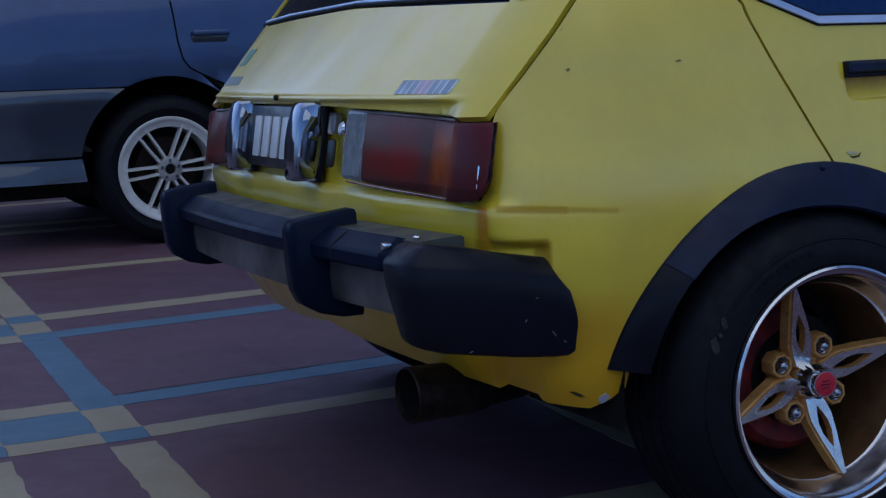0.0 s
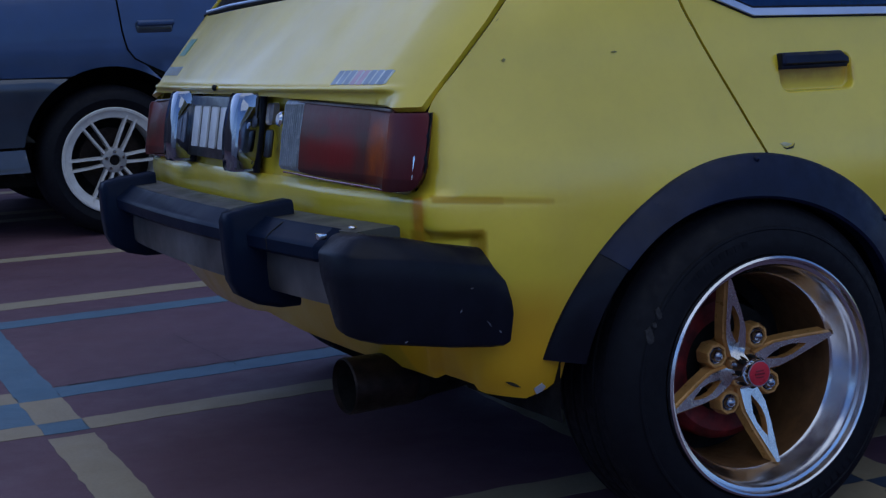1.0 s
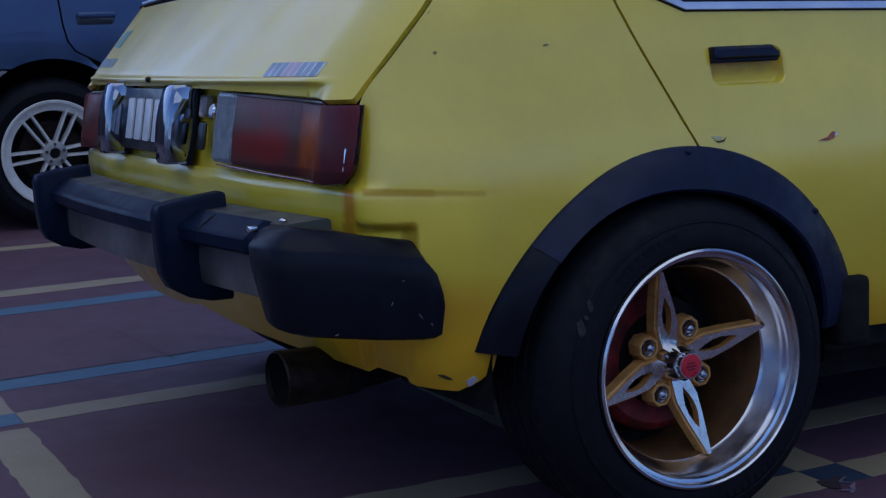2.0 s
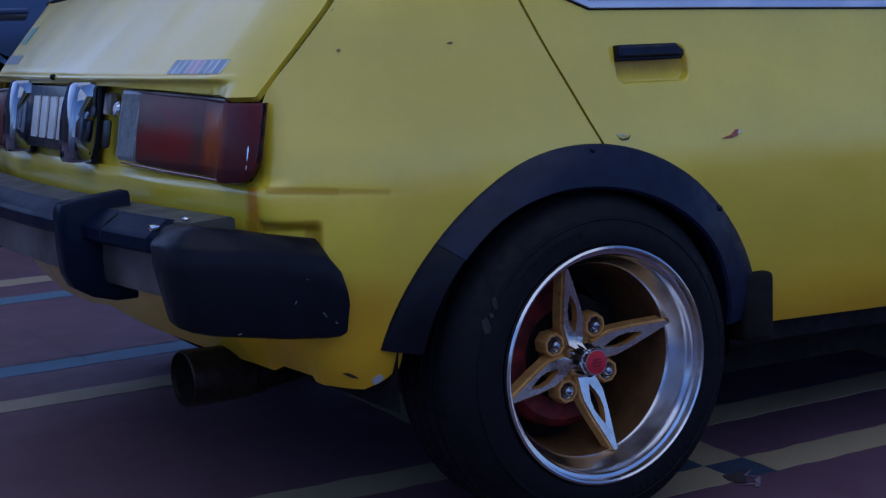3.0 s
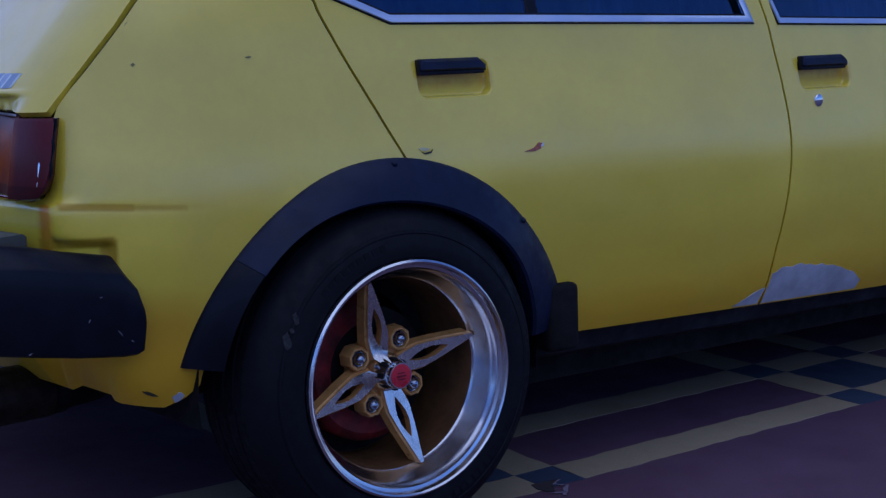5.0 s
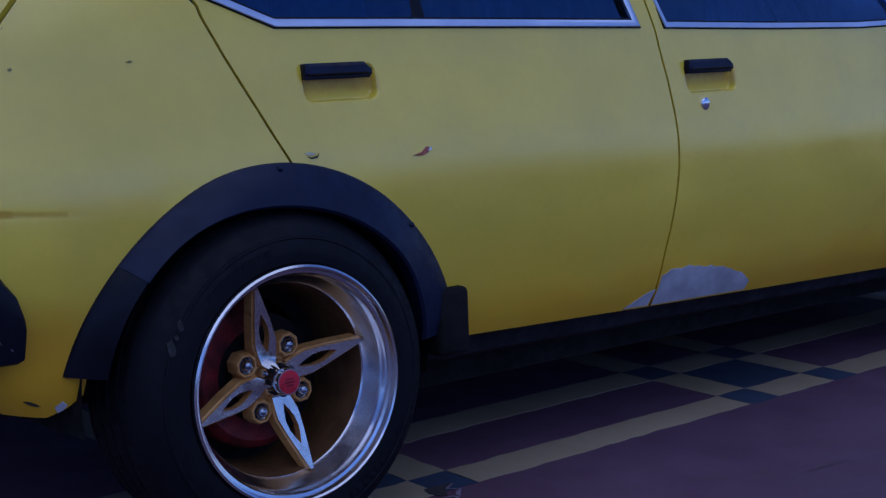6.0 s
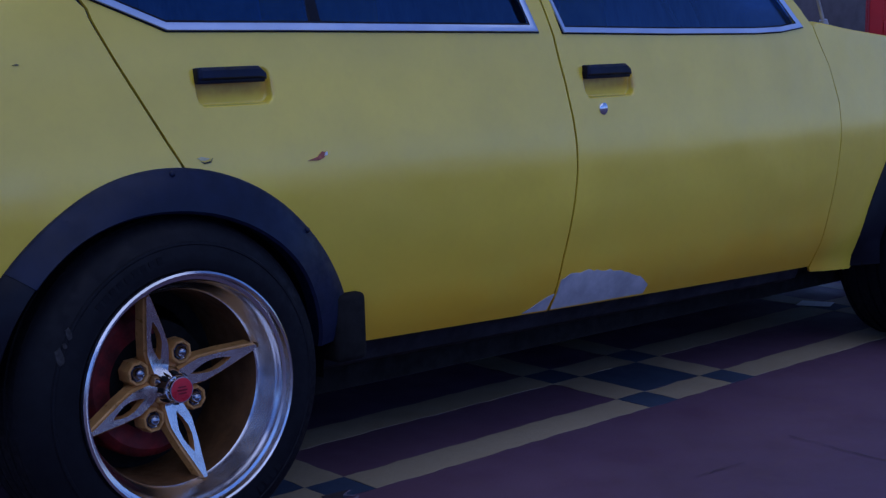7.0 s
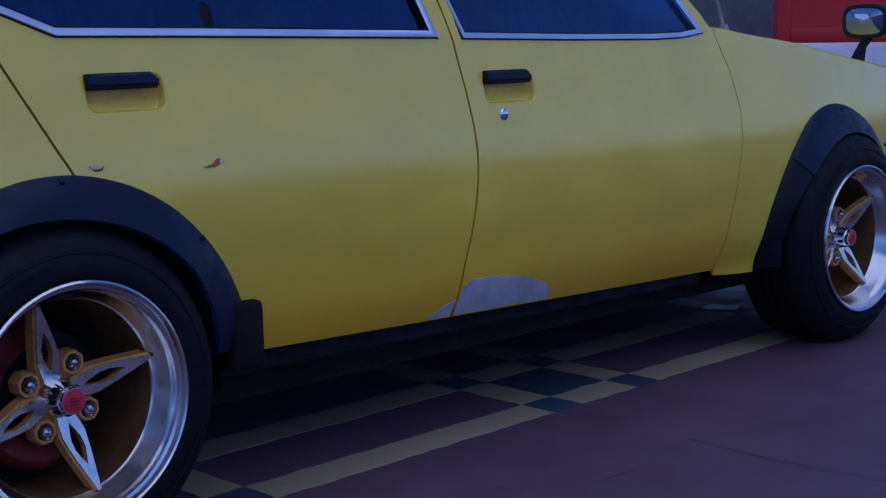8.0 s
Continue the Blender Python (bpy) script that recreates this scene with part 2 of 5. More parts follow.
# ---- mesh helpers ----
def link_mesh(name, verts, faces, mats, parent=None, smooth=True, slots=None, label=""):
    me = bpy.data.meshes.new(name)
    me.from_pydata([tuple(v) for v in verts], [], faces)
    for m in (mats if isinstance(mats, (list, tuple)) else [mats]):
        me.materials.append(m)
    if slots:
        me.polygons.foreach_set("material_index", slots)
    me.polygons.foreach_set("use_smooth", [smooth] * len(me.polygons))
    me.update()
    ob = new(name, me)
    if parent is not None:
        ob.parent = parent
    if label:
        tagged(ob, label)
    return ob


def part(name, bm, mat, parent, label="", smooth_angle=35):
    """One bmesh as one mesh object under a thing or a part; edges sharper than smooth_angle stay sharp."""
    bmesh.ops.recalc_face_normals(bm, faces=bm.faces)
    for f in bm.faces:
        f.smooth = True
    for e in bm.edges:
        if len(e.link_faces) != 2 or e.calc_face_angle(0) > radians(smooth_angle):
            e.smooth = False
    me = bpy.data.meshes.new(name)
    bm.to_mesh(me)
    bm.free()
    for m in (mat if isinstance(mat, (list, tuple)) else [mat]):
        me.materials.append(m)
    ob = new(name, me)
    if parent is not None:
        ob.parent = parent
    if label:
        tagged(ob, label)
    return ob


def empty(name, parent=None, m=None):
    ob = new(name)
    ob.empty_display_size = 0.1
    if parent is not None:
        ob.parent = parent
    if m is not None:
        ob.matrix_basis = m
    return ob


def box(bm, lo, hi, bevel=0.0, segments=2, m=None):
    v = bmesh.ops.create_cube(bm, size=1.0)["verts"]
    c, s = [(a + b) / 2 for a, b in zip(lo, hi)], [b - a for a, b in zip(lo, hi)]
    bmesh.ops.transform(bm, matrix=Matrix.LocRotScale(c, None, s), verts=v)
    if bevel:
        edges = list({e for w in v for e in w.link_edges})
        v = list({w for f in bmesh.ops.bevel(bm, geom=edges, offset=bevel, segments=segments, profile=0.5, affect="EDGES")["faces"] for w in f.verts} | {w for w in v if w.is_valid})
    if m is not None:
        bmesh.ops.transform(bm, matrix=m, verts=v)
    return v


def lathe(bm, profile, steps=64, m=None, start=0.0, end=2 * math.pi, slot=0):
    """Revolves (radius, depth) round the y axis; depth runs along +y."""
    closed = end - start > 6.28
    n = steps if closed else steps + 1
    rings = []
    for r, d in profile:
        ring = []
        for i in range(n):
            a = start + (end - start) * i / steps
            p = Vector((r * math.cos(a), d, r * math.sin(a)))
            ring.append(bm.verts.new(m @ p if m is not None else p))
        rings.append(ring)
    for a, b in zip(rings, rings[1:]):
        for i in range(steps):
            j = (i + 1) % n
            f = bm.faces.new((a[i], a[j], b[j], b[i]))
            f.material_index = slot
    return rings


def loft(bm, sections, closed=True, caps=True):
    """Skins a list of equal-length loops of points."""
    loops = [[bm.verts.new(p) for p in s] for s in sections]
    n = len(loops[0])
    for a, b in zip(loops, loops[1:]):
        for i in range(n if closed else n - 1):
            j = (i + 1) % n
            bm.faces.new((a[i], a[j], b[j], b[i]))
    if caps and closed:
        bm.faces.new(loops[0][::-1])
        bm.faces.new(loops[-1])
    return loops


def prism(bm, outline, to_world, depth, slots=(0, 0)):
    """Extrudes a 2D outline; to_world(a, b, d) gives the place at depth d. slots: face and side materials."""
    front = [bm.verts.new(to_world(a, b, 0.0)) for a, b in outline]
    back = [bm.verts.new(to_world(a, b, depth)) for a, b in outline]
    f = bm.faces.new(front)
    f.material_index = slots[0]
    f = bm.faces.new(back[::-1])
    f.material_index = slots[0]
    n = len(outline)
    for i in range(n):
        j = (i + 1) % n
        f = bm.faces.new((front[i], back[i], back[j], front[j]))
        f.material_index = slots[1]


def tube(bm, points, radius, sides=10, caps=True):
    pts = [Vector(p) for p in points]
    loops = []
    for i, p in enumerate(pts):
        d = (pts[min(i + 1, len(pts) - 1)] - pts[max(i - 1, 0)]).normalized()
        u = d.orthogonal().normalized() if i == 0 else (u - d * u.dot(d)).normalized()
        w = d.cross(u)
        r = radius[i] if isinstance(radius, (list, tuple)) else radius
        loops.append([p + r * (math.cos(k * 2 * math.pi / sides) * u + math.sin(k * 2 * math.pi / sides) * w) for k in range(sides)])
    loft(bm, loops, True, caps)


def dense(outline, step):
    out = []
    for (a, b), (c, d) in zip(outline, outline[1:] + outline[:1]):
        n = max(1, int(math.hypot(c - a, d - b) / step))
        out += [(a + (c - a) * i / n, b + (d - b) * i / n) for i in range(n)]
    return out


def inside(px, py, poly):
    hit = np.zeros(len(px), bool)
    for (a, b), (c, d) in zip(poly, poly[1:] + poly[:1]):
        if b != d:
            cross = ((b > py) != (d > py)) & (px < (c - a) * (py - b) / (d - b) + a)
            hit ^= cross
    return hit


def panel(name, outline, shape, parent, mat, step=0.03, thick=0.006, label="", relief=None, fine=None):
    """A sheet over a 2D outline, bent by shape(a, b), with a folded edge of that thickness. relief(a, b) sinks it inwards."""
    rim = dense(outline, step)
    poly = np.array(rim)
    lo, hi = poly.min(0), poly.max(0)
    gx, gy = np.meshgrid(np.arange(lo[0], hi[0], step), np.arange(lo[1], hi[1], step))
    gx, gy = gx.ravel() + 0.37 * step, gy.ravel() + 0.31 * step
    if fine:
        x0, x1, z0, z1, st = fine
        out = ~((gx > x0) & (gx < x1) & (gy > z0) & (gy < z1))
        fx, fy = np.meshgrid(np.arange(x0, x1, st), np.arange(z0, z1, st))
        gx, gy = np.concatenate([gx[out], fx.ravel() + 0.0007]), np.concatenate([gy[out], fy.ravel() + 0.0011])
    keep = inside(gx, gy, rim)
    grid = np.stack([gx[keep], gy[keep]], 1)
    if len(grid):
        far = np.sqrt(((grid[:, None] - poly[None]) ** 2).sum(2)).min(1) > step * 0.45
        grid = grid[far]
    pts = [Vector(p) for p in poly] + [Vector(p) for p in grid]
    n = len(poly)
    co, _, faces, *_ = geometry.delaunay_2d_cdt(pts, [], [list(range(n))], 1, 1e-6)

    def place(a, b, d=0.0):
        e = 1e-3
        p = Vector(shape(a, b))
        u, w = Vector(shape(a + e, b)) - p, Vector(shape(a, b + e)) - p
        nrm = u.cross(w).normalized()
        if relief:
            d = d + relief(a, b)
        return p - nrm * d

    verts = [place(c.x, c.y) for c in co]
    tris = [tuple(f) for f in faces]
    area = sum((co[f[1]].x - co[f[0]].x) * (co[f[2]].y - co[f[0]].y) - (co[f[1]].y - co[f[0]].y) * (co[f[2]].x - co[f[0]].x) for f in tris)
    if area < 0:
        tris = [f[::-1] for f in tris]
    turn = sum(a[0] * b[1] - b[0] * a[1] for a, b in zip(rim, rim[1:] + rim[:1])) > 0
    ring = rim if turn else rim[::-1]
    k = len(verts)
    m = len(ring)
    verts += [place(a, b) for a, b in ring] + [place(a, b, thick) for a, b in ring]
    for i in range(m):
        j = (i + 1) % m
        tris.append((k + i, k + m + i, k + m + j, k + j))
    return link_mesh(name, verts, tris, mat, parent, True, label=label)


def curve_through(xs, ys):
    """A smooth curve (Catmull-Rom) through samples."""
    xs, ys = np.array(xs, float), np.array(ys, float)
    slope = np.gradient(ys, xs)

    def at(x):
        x = min(max(x, xs[0]), xs[-1])
        i = min(int(np.searchsorted(xs, x, side="right")) - 1, len(xs) - 2)
        h = xs[i + 1] - xs[i]
        t = (x - xs[i]) / h
        return float((2 * t ** 3 - 3 * t ** 2 + 1) * ys[i] + (t ** 3 - 2 * t ** 2 + t) * h * slope[i] + (3 * t ** 2 - 2 * t ** 3) * ys[i + 1] + (t ** 3 - t ** 2) * h * slope[i + 1])
    return at


# ---- ground: painted concrete with a tartan of stripes ----
def concrete(name, colour, rough, dirt, sky_lit=None):
    """Painted concrete, worn and dirty; the last colour, beyond the rear wheel, has blue sky light put in."""
    m, nt, p = material(name)
    a = mix(nt, ramp(nt, noise_at(nt, 1.7, 6.0, 0.65), 0, 1, 0.3, 0.7), tuple(c * 0.84 for c in colour), tuple(c * 1.12 for c in colour))
    if sky_lit:
        co = nt.nodes.new("ShaderNodeTexCoord")
        sx = nt.nodes.new("ShaderNodeSeparateXYZ")
        nt.links.new(co.outputs["Object"], sx.inputs[0])
        a = mix(nt, axis_mask(nt, sx.outputs[0], 0.9, 900.0, 1.5), a, mix(nt, ramp(nt, noise_at(nt, 2.1, 6.0, 0.65), 0, 1, 0.3, 0.7), tuple(c * 0.86 for c in sky_lit), tuple(c * 1.1 for c in sky_lit)))
    a = mix(nt, ramp(nt, noise_at(nt, 14.0, 6.0, 0.7), 0, 0.3, 0.45, 0.75), a, dirt)
    a = mix(nt, ramp(nt, noise_at(nt, 140.0, 3.0), 0, 0.3, 0.45, 0.75), a, tuple(c * 0.5 for c in colour))
    nt.links.new(a, p.inputs["Base Color"])
    nt.links.new(ramp(nt, noise_at(nt, 5.0, 5.0), rough * 0.8, rough * 1.2), p.inputs["Roughness"])
    bump(nt, p, noise_at(nt, 180.0, 4.0), 0.35, 0.002)
    return m


purple = concrete("purple_concrete", (0.118, 0.056, 0.070), 0.6, (0.080, 0.040, 0.043), (0.094, 0.048, 0.088))
cream = concrete("cream_paint", (0.31, 0.248, 0.160), 0.6, (0.27, 0.20, 0.11))
blue = concrete("blue_paint", (0.082, 0.152, 0.215), 0.6, (0.06, 0.11, 0.14))
# darker copy of the blue, with the shade under the car painted in
shaded_blue = concrete("shaded_blue_paint", (0.032, 0.050, 0.092), 0.6, (0.022, 0.034, 0.06))
crack_dark = simple("crack", (0.03, 0.02, 0.022), 0.9)

bm = bmesh.new()
v = [bm.verts.new(p) for p in ((-400, -400, 0), (400, -400, 0), (400, 400, 0), (-400, 400, 0))]
bm.faces.new(v)
ground = part("ground", bm, purple, None)
tagged(ground, "purple-red painted concrete parking ground with a plaid of stripes", "ground", kind="structure")

rng = random.Random(5)


skew = curve_through([-3.0, 0.6, 1.3, 1.75, 2.7, 3.7, 8.0], [0.0, 0.0, 0.072, 0.074, 0.065, 0.0, 0.0])


def stripe(x0, x1, y0, y1, mat, thick=0.0007):
    """A painted patch with hand-cut, slightly ragged edges."""
    pts = []
    for (a, b), (c, d) in zip(((x0, y0), (x1, y0), (x1, y1), (x0, y1)), ((x1, y0), (x1, y1), (x0, y1), (x0, y0))):
        n = max(2, int(math.hypot(c - a, d - b) / 0.035))
        for i in range(n):
            f = i / n
            k = 0.0 if i == 0 else rng.uniform(-0.0035, 0.0035)
            nx, ny = (d - b), -(c - a)
            ln = math.hypot(nx, ny)
            pts.append((a + (c - a) * f + nx / ln * k, b + (d - b) * f + ny / ln * k))
    pts = [(a, b + skew(b) * min(1.1, max(0.0, a + 0.87))) for a, b in pts]
    if y0 < 0.7:
        pts = [(a, b + 0.035 * (min(2.4, max(0.2, a)) - 1.3)) for a, b in pts]
    bm = bmesh.new()
    prism(bm, pts, lambda a, b, d: (a, b, 0.0005 + thick - d), thick)
    ob = part("painted_stripe", bm, mat, ground)
    return ob


COLS = [(-2.44, -2.345, -2.13, -2.04), (-1.222, -1.125, -0.920, -0.820), (0.035, 0.13, 0.352, 0.447), (1.258, 1.358, 1.568, 1.660), (2.475, 2.57, 2.78, 2.875), (3.69, 3.785, 3.99, 4.085)]
ROWS_Y = [(-2.27, -2.175, -1.985, -1.89), (0.165, 0.258, 0.445, 0.540), (1.318, 1.413, 1.632, 1.737), (2.54, 2.645, 2.838, 2.955), (3.815, 3.91, 4.10, 4.19), (5.02, 5.12, 5.3, 5.4), (6.2, 6.3, 6.5, 6.6)]


def tartan():
    for i, (a, b, c, d) in enumerate(COLS):
        for j, (p, q, r, s) in enumerate(ROWS_Y):
            # crossing: blue at the four corners and in the middle, cream between
            if j == 0:
                continue
            square = shaded_blue if j == 1 else blue
            stripe(b, c, q, r, square)
            stripe(a, b, q, r, cream)
            stripe(c, d, q, r, cream)
            stripe(b, c, p, q, cream)
            stripe(b, c, r, s, cream)
            for x0, x1 in ((a, b), (c, d)):
                for y0, y1 in ((p, q), (r, s)):
                    stripe(x0, x1, y0, y1, square)
        for j in range(1, len(ROWS_Y) - 1):
            y0, y1 = ROWS_Y[j][3], ROWS_Y[j + 1][0]
            stripe(a, b, y0, y1, cream)
            stripe(c, d, y0, y1, blue if (i == 1 and j == 2) else cream)
    for j, (p, q, r, s) in enumerate(ROWS_Y):
        if j == 0:
            continue
        for i in range(len(COLS) - 1):
            x0, x1 = COLS[i][3], COLS[i + 1][0]
            stripe(x0, x1, p, q, blue if (i == 1 and j == 3) else cream)
            if j != 4 or i > 1:
                stripe(x0, x1, r, s, blue if (i == 1 and j == 2) else cream)


tartan()


def crack(points, width, mat=None):
    rr = random.Random(len(points) * 7 + int(points[0][0] * 100))
    left, right = [], []
    pts = []
    for (a, b), (c, d) in zip(points, points[1:]):
        n = max(2, int(math.hypot(c - a, d - b) / 0.02))
        pts += [(a + (c - a) * i / n + rr.uniform(-.003, .003), b + (d - b) * i / n + rr.uniform(-.003, .003)) for i in range(n)]
    pts.append(points[-1])
    for i, p in enumerate(pts):
        q, o = pts[min(i + 1, len(pts) - 1)], pts[max(i - 1, 0)]
        dx, dy = q[0] - o[0], q[1] - o[1]
        ln = math.hypot(dx, dy) or 1
        w = width * rr.uniform(0.3, 1.0)
        left.append((p[0] - dy / ln * w, p[1] + dx / ln * w, 0.0026))
        right.append((p[0] + dy / ln * w, p[1] - dx / ln * w, 0.0026))
    n = len(pts)
    ob = link_mesh("crack", left + right, [(i, n + i, n + i + 1, i + 1) for i in range(n - 1)], mat or crack_dark, ground)
    return ob


crack([(-0.815, 1.742), (-0.3, 1.780), (0.35, 1.822)], 0.005)
crack([(1.288, -0.22), (1.277, -0.40), (1.302, -0.66), (1.31, -1.2)], 0.0016)
crack([(0.93, -0.262), (1.07, -0.268)], 0.0012)
# chipped paint with a lifted pale edge beside the blue square
chip_poly = [(0.341, 0.132), (0.37, 0.131), (0.402, 0.128), (0.374, 0.112), (0.366, 0.098), (0.352, 0.078), (0.340, 0.088), (0.334, 0.108)]
bm = bmesh.new()
prism(bm, chip_poly, lambda a, b, d: (a, b, 0.0032 - d), 0.002)
part("paint_chip", bm, crack_dark, ground)
pale_edge = concrete("pale_concrete_edge", (0.22, 0.18, 0.24), 0.7, (0.12, 0.10, 0.13))
crack([(0.402, 0.127), (0.376, 0.108), (0.392, 0.090), (0.366, 0.064), (0.352, 0.050)], 0.005, pale_edge)
crack([(0.366, 0.064), (0.338, 0.074)], 0.0035, pale_edge)
crack([(-0.40, 2.20), (-0.38, 1.95), (-0.36, 1.73)], 0.0012)

# ---- the yellow hatchback ----
LEAN_CAR = -math.atan(0.02662)
car = empty("hatchback_car", None, pose(0, 0, 0, math.degrees(LEAN_CAR), 0, 0))
tagged(car, "old yellow five-door hatchback with black bumpers, bolted flares and star wheels", "car")
YC = 0.85
side_z = [0.18, 0.22, 0.25, 0.30, 0.40, 0.48, 0.535, 0.58, 0.61, 0.64, 0.70, 0.78, 0.85, 0.92, 1.00, 1.15, 1.33]
side_y = [0.175, 0.150, 0.130, 0.105, 0.0795, 0.0665, 0.0622, 0.0615, 0.0635, 0.067, 0.0785, 0.0955, 0.1085, 0.127, 0.155, 0.215, 0.30]
section = curve_through(side_z, side_y)


def side_depth(x, z):
    y = section(z)
    if x < -0.15:
        y += 0.319 * (-0.15 - x) ** 2
    if x > 1.95:
        y += 0.10 * (x - 1.95) ** 2 - 0.05 * max(0.0, 0.5 - z) * min(1, (x - 1.95) * 5)
    return y


def rear_x(y, z=0.65):
    q = (y - YC) / 0.76
    tuck = rear_tuck(z)
    if tuck < 0:
        # the ledge under the lamps fades towards the plate
        tuck *= min(1.0, max(0.35, 0.35 + 3.2 * (abs(y - YC) - 0.22)))
    return -0.612 - 0.02 * q + 0.07 * q * q + tuck


rear_tuck = curve_through([0.20, 0.27, 0.33, 0.40, 0.48, 0.53, 0.56, 0.575, 0.590, 0.598, 0.603, 0.607, 0.613, 0.63, 0.8], [0.16, 0.10, 0.055, 0.022, 0.002, -0.008, -0.0115, -0.0140, -0.0145, -0.0128, -0.009, -0.003, 0.003, 0.005, 0.006])


def rake(y):
    """How far the slightly skewed hatch leans forwards for each metre of height."""
    return 0.86 - 0.06 * (y - YC) / 0.7


HATCH_Z = [0.70, 0.742, 0.80, 0.86, 0.92, 1.00, 1.10, 1.20, 1.31]


def half_width(z):
    """Half the hatch's width at a height, where its plane meets the body side."""
    y = 0.13
    for _ in range(60):
        q = YC - y
        x = -0.628 + 0.035 * (q / 0.6) ** 2 + 0.25 * max(0.0, q - 0.57) + 0.02 * q / 0.76 + rake(y) * (z - 0.745)
        y += 0.4 * (side_depth(x, z) - y)
    return YC - y


hatch_half = curve_through(HATCH_Z, [half_width(z) for z in HATCH_Z])


def hatch_x(y, z):
    q = abs(y - YC)
    b = -0.628 + 0.035 * (q / 0.6) ** 2
    w = hatch_half(z)
    # the side margin bends forwards, gently at first
    k = max(0.0, q - (w - 0.13)) / 0.13
    b += 0.25 * max(0.0, w - 0.57) * (0.35 * k + 0.65 * k * k) * min(1.0, k / 0.12)
    b -= 0.02 * (y - YC) / 0.76
    k = min(1.0, max(0.0, (0.672 - q) / 0.07))
    zz = z - 0.774
    soft = 0.5 * (zz + math.sqrt(zz * zz + 0.004 ** 2))
    straight = b + rake(y) * (z - 0.745)
    rolled = b + rake(y) * (0.774 - 0.745) + rake(y) * soft - 0.10 * (soft - zz) - 0.010 * math.exp(-((z - 0.764) / 0.0052) ** 2)
    return straight + (rolled - straight) * k * k * (3 - 2 * k)


def corner_r(z):
    return 0.045 + 0.15 * max(0.0, 0.44 - z)


def wrap(u, z):
    """The lower body's skin: u is x along the side, and goes on round the rear corner to the middle."""
    xr, rc = rear_x(0.145, z), corner_r(z)
    sx = xr + rc
    if u >= sx:
        return (u, side_depth(u, z), z)
    ye = side_depth(sx, z)
    arc = 1.62 * rc
    k = (sx - u) / arc
    if k <= 1:
        p0, p1, p2 = (sx, ye), (xr + 0.004, ye + 0.638 * max(0.0, -0.15 - sx) * rc), (rear_x(ye + rc, z), ye + rc)
        a, b, c = (1 - k) ** 2, 2 * k * (1 - k), k * k
        return (a * p0[0] + b * p1[0] + c * p2[0], a * p0[1] + b * p1[1] + c * p2[1], z)
    y = min(YC, ye + rc + (sx - u - arc))
    return (rear_x(y, z), y, z)


def mirrored(f):
    def g(a, b):
        p = f(a, b)
        return (p[0], 2 * YC - p[1], p[2])
    return g


def side(x, z):
    return (x, side_depth(x, z), z)


def far_wrap(u, z):
    """The far rear corner: the same skin, turned with the slightly skewed tail."""
    x, y, z = wrap(u, z)
    k = min(1.0, max(0.0, (-0.35 - x) / 0.15))
    return (x - 0.0526 * max(0.0, YC - y) * k, 2 * YC - y, z)


def both(name, outline, shape, mat, step=0.03, label="", relief=None, fine=None, far_shape=None):
    """A panel on the near side and its mirror image on the far side."""
    near = panel(name, outline, shape, car, mat, step, label=label, relief=relief, fine=fine)
    far = panel(name, [(a, b) for a, b in outline], far_shape or mirrored(shape), car, mat, step if step < 0.02 else step * 1.5, thick=-0.006, label=label)
    for p in far.data.polygons:
        p.flip()
    return near, far


def arc(cx, cz, r, a0, a1, n):
    return [(cx + r * math.cos(radians(a0 + (a1 - a0) * i / n)), cz + r * math.sin(radians(a0 + (a1 - a0) * i / n))) for i in range(n + 1)]


WB, ZC = 2.377, 0.280
ARCH = 0.325
G = 0.0028   # half of a shut line
GW = 0.0015  # half of the tighter gap before the front wing
C_LINE = [(0.0435, 0.6315), (0.02, 0.6727), (-0.0186, 0.7451), (-0.0575, 0.8178), (-0.0783, 0.8608), (-0.0841, 0.8751), (-0.0874, 0.8891)]
B_LINE = [(0.9193, 0.911), (0.9266, 0.8851), (0.941, 0.83), (0.9545, 0.7347), (0.96, 0.666), (0.9619, 0.6097), (0.9603, 0.5533), (0.955, 0.4965), (0.947, 0.4388), (0.9378, 0.3813), (0.9313, 0.3222), (0.927, 0.2703)]
A_LINE = [(1.8325, 0.834), (1.874, 0.7397), (1.89, 0.6512), (1.8894, 0.5713), (1.8815, 0.5014), (1.8725, 0.4025), (1.8629, 0.3049), (1.855, 0.25)]


def along(line, dx):
    return [(x + dx, z) for x, z in line]


# rear quarter with the lower rear panel
def mid_u(z):
    sx = rear_x(0.145, z) + corner_r(z)
    return sx - 1.62 * corner_r(z) - (YC - side_depth(sx, z) - corner_r(z))


mid_edge = [(mid_u(0.330 + 0.282 * i / 24), 0.330 + 0.282 * i / 24) for i in range(25)]
def hatch_edge(z):
    y = 0.13
    for _ in range(60):
        y += 0.4 * (side_depth(hatch_x(y, z), z) - y)
    return y


EDGE_Z = [0.742, 0.77, 0.80, 0.86, 0.92, 1.00, 1.10, 1.20, 1.31]
edge_pts = [(hatch_x(hatch_edge(z), z) + 0.0045, z) for z in EDGE_Z]
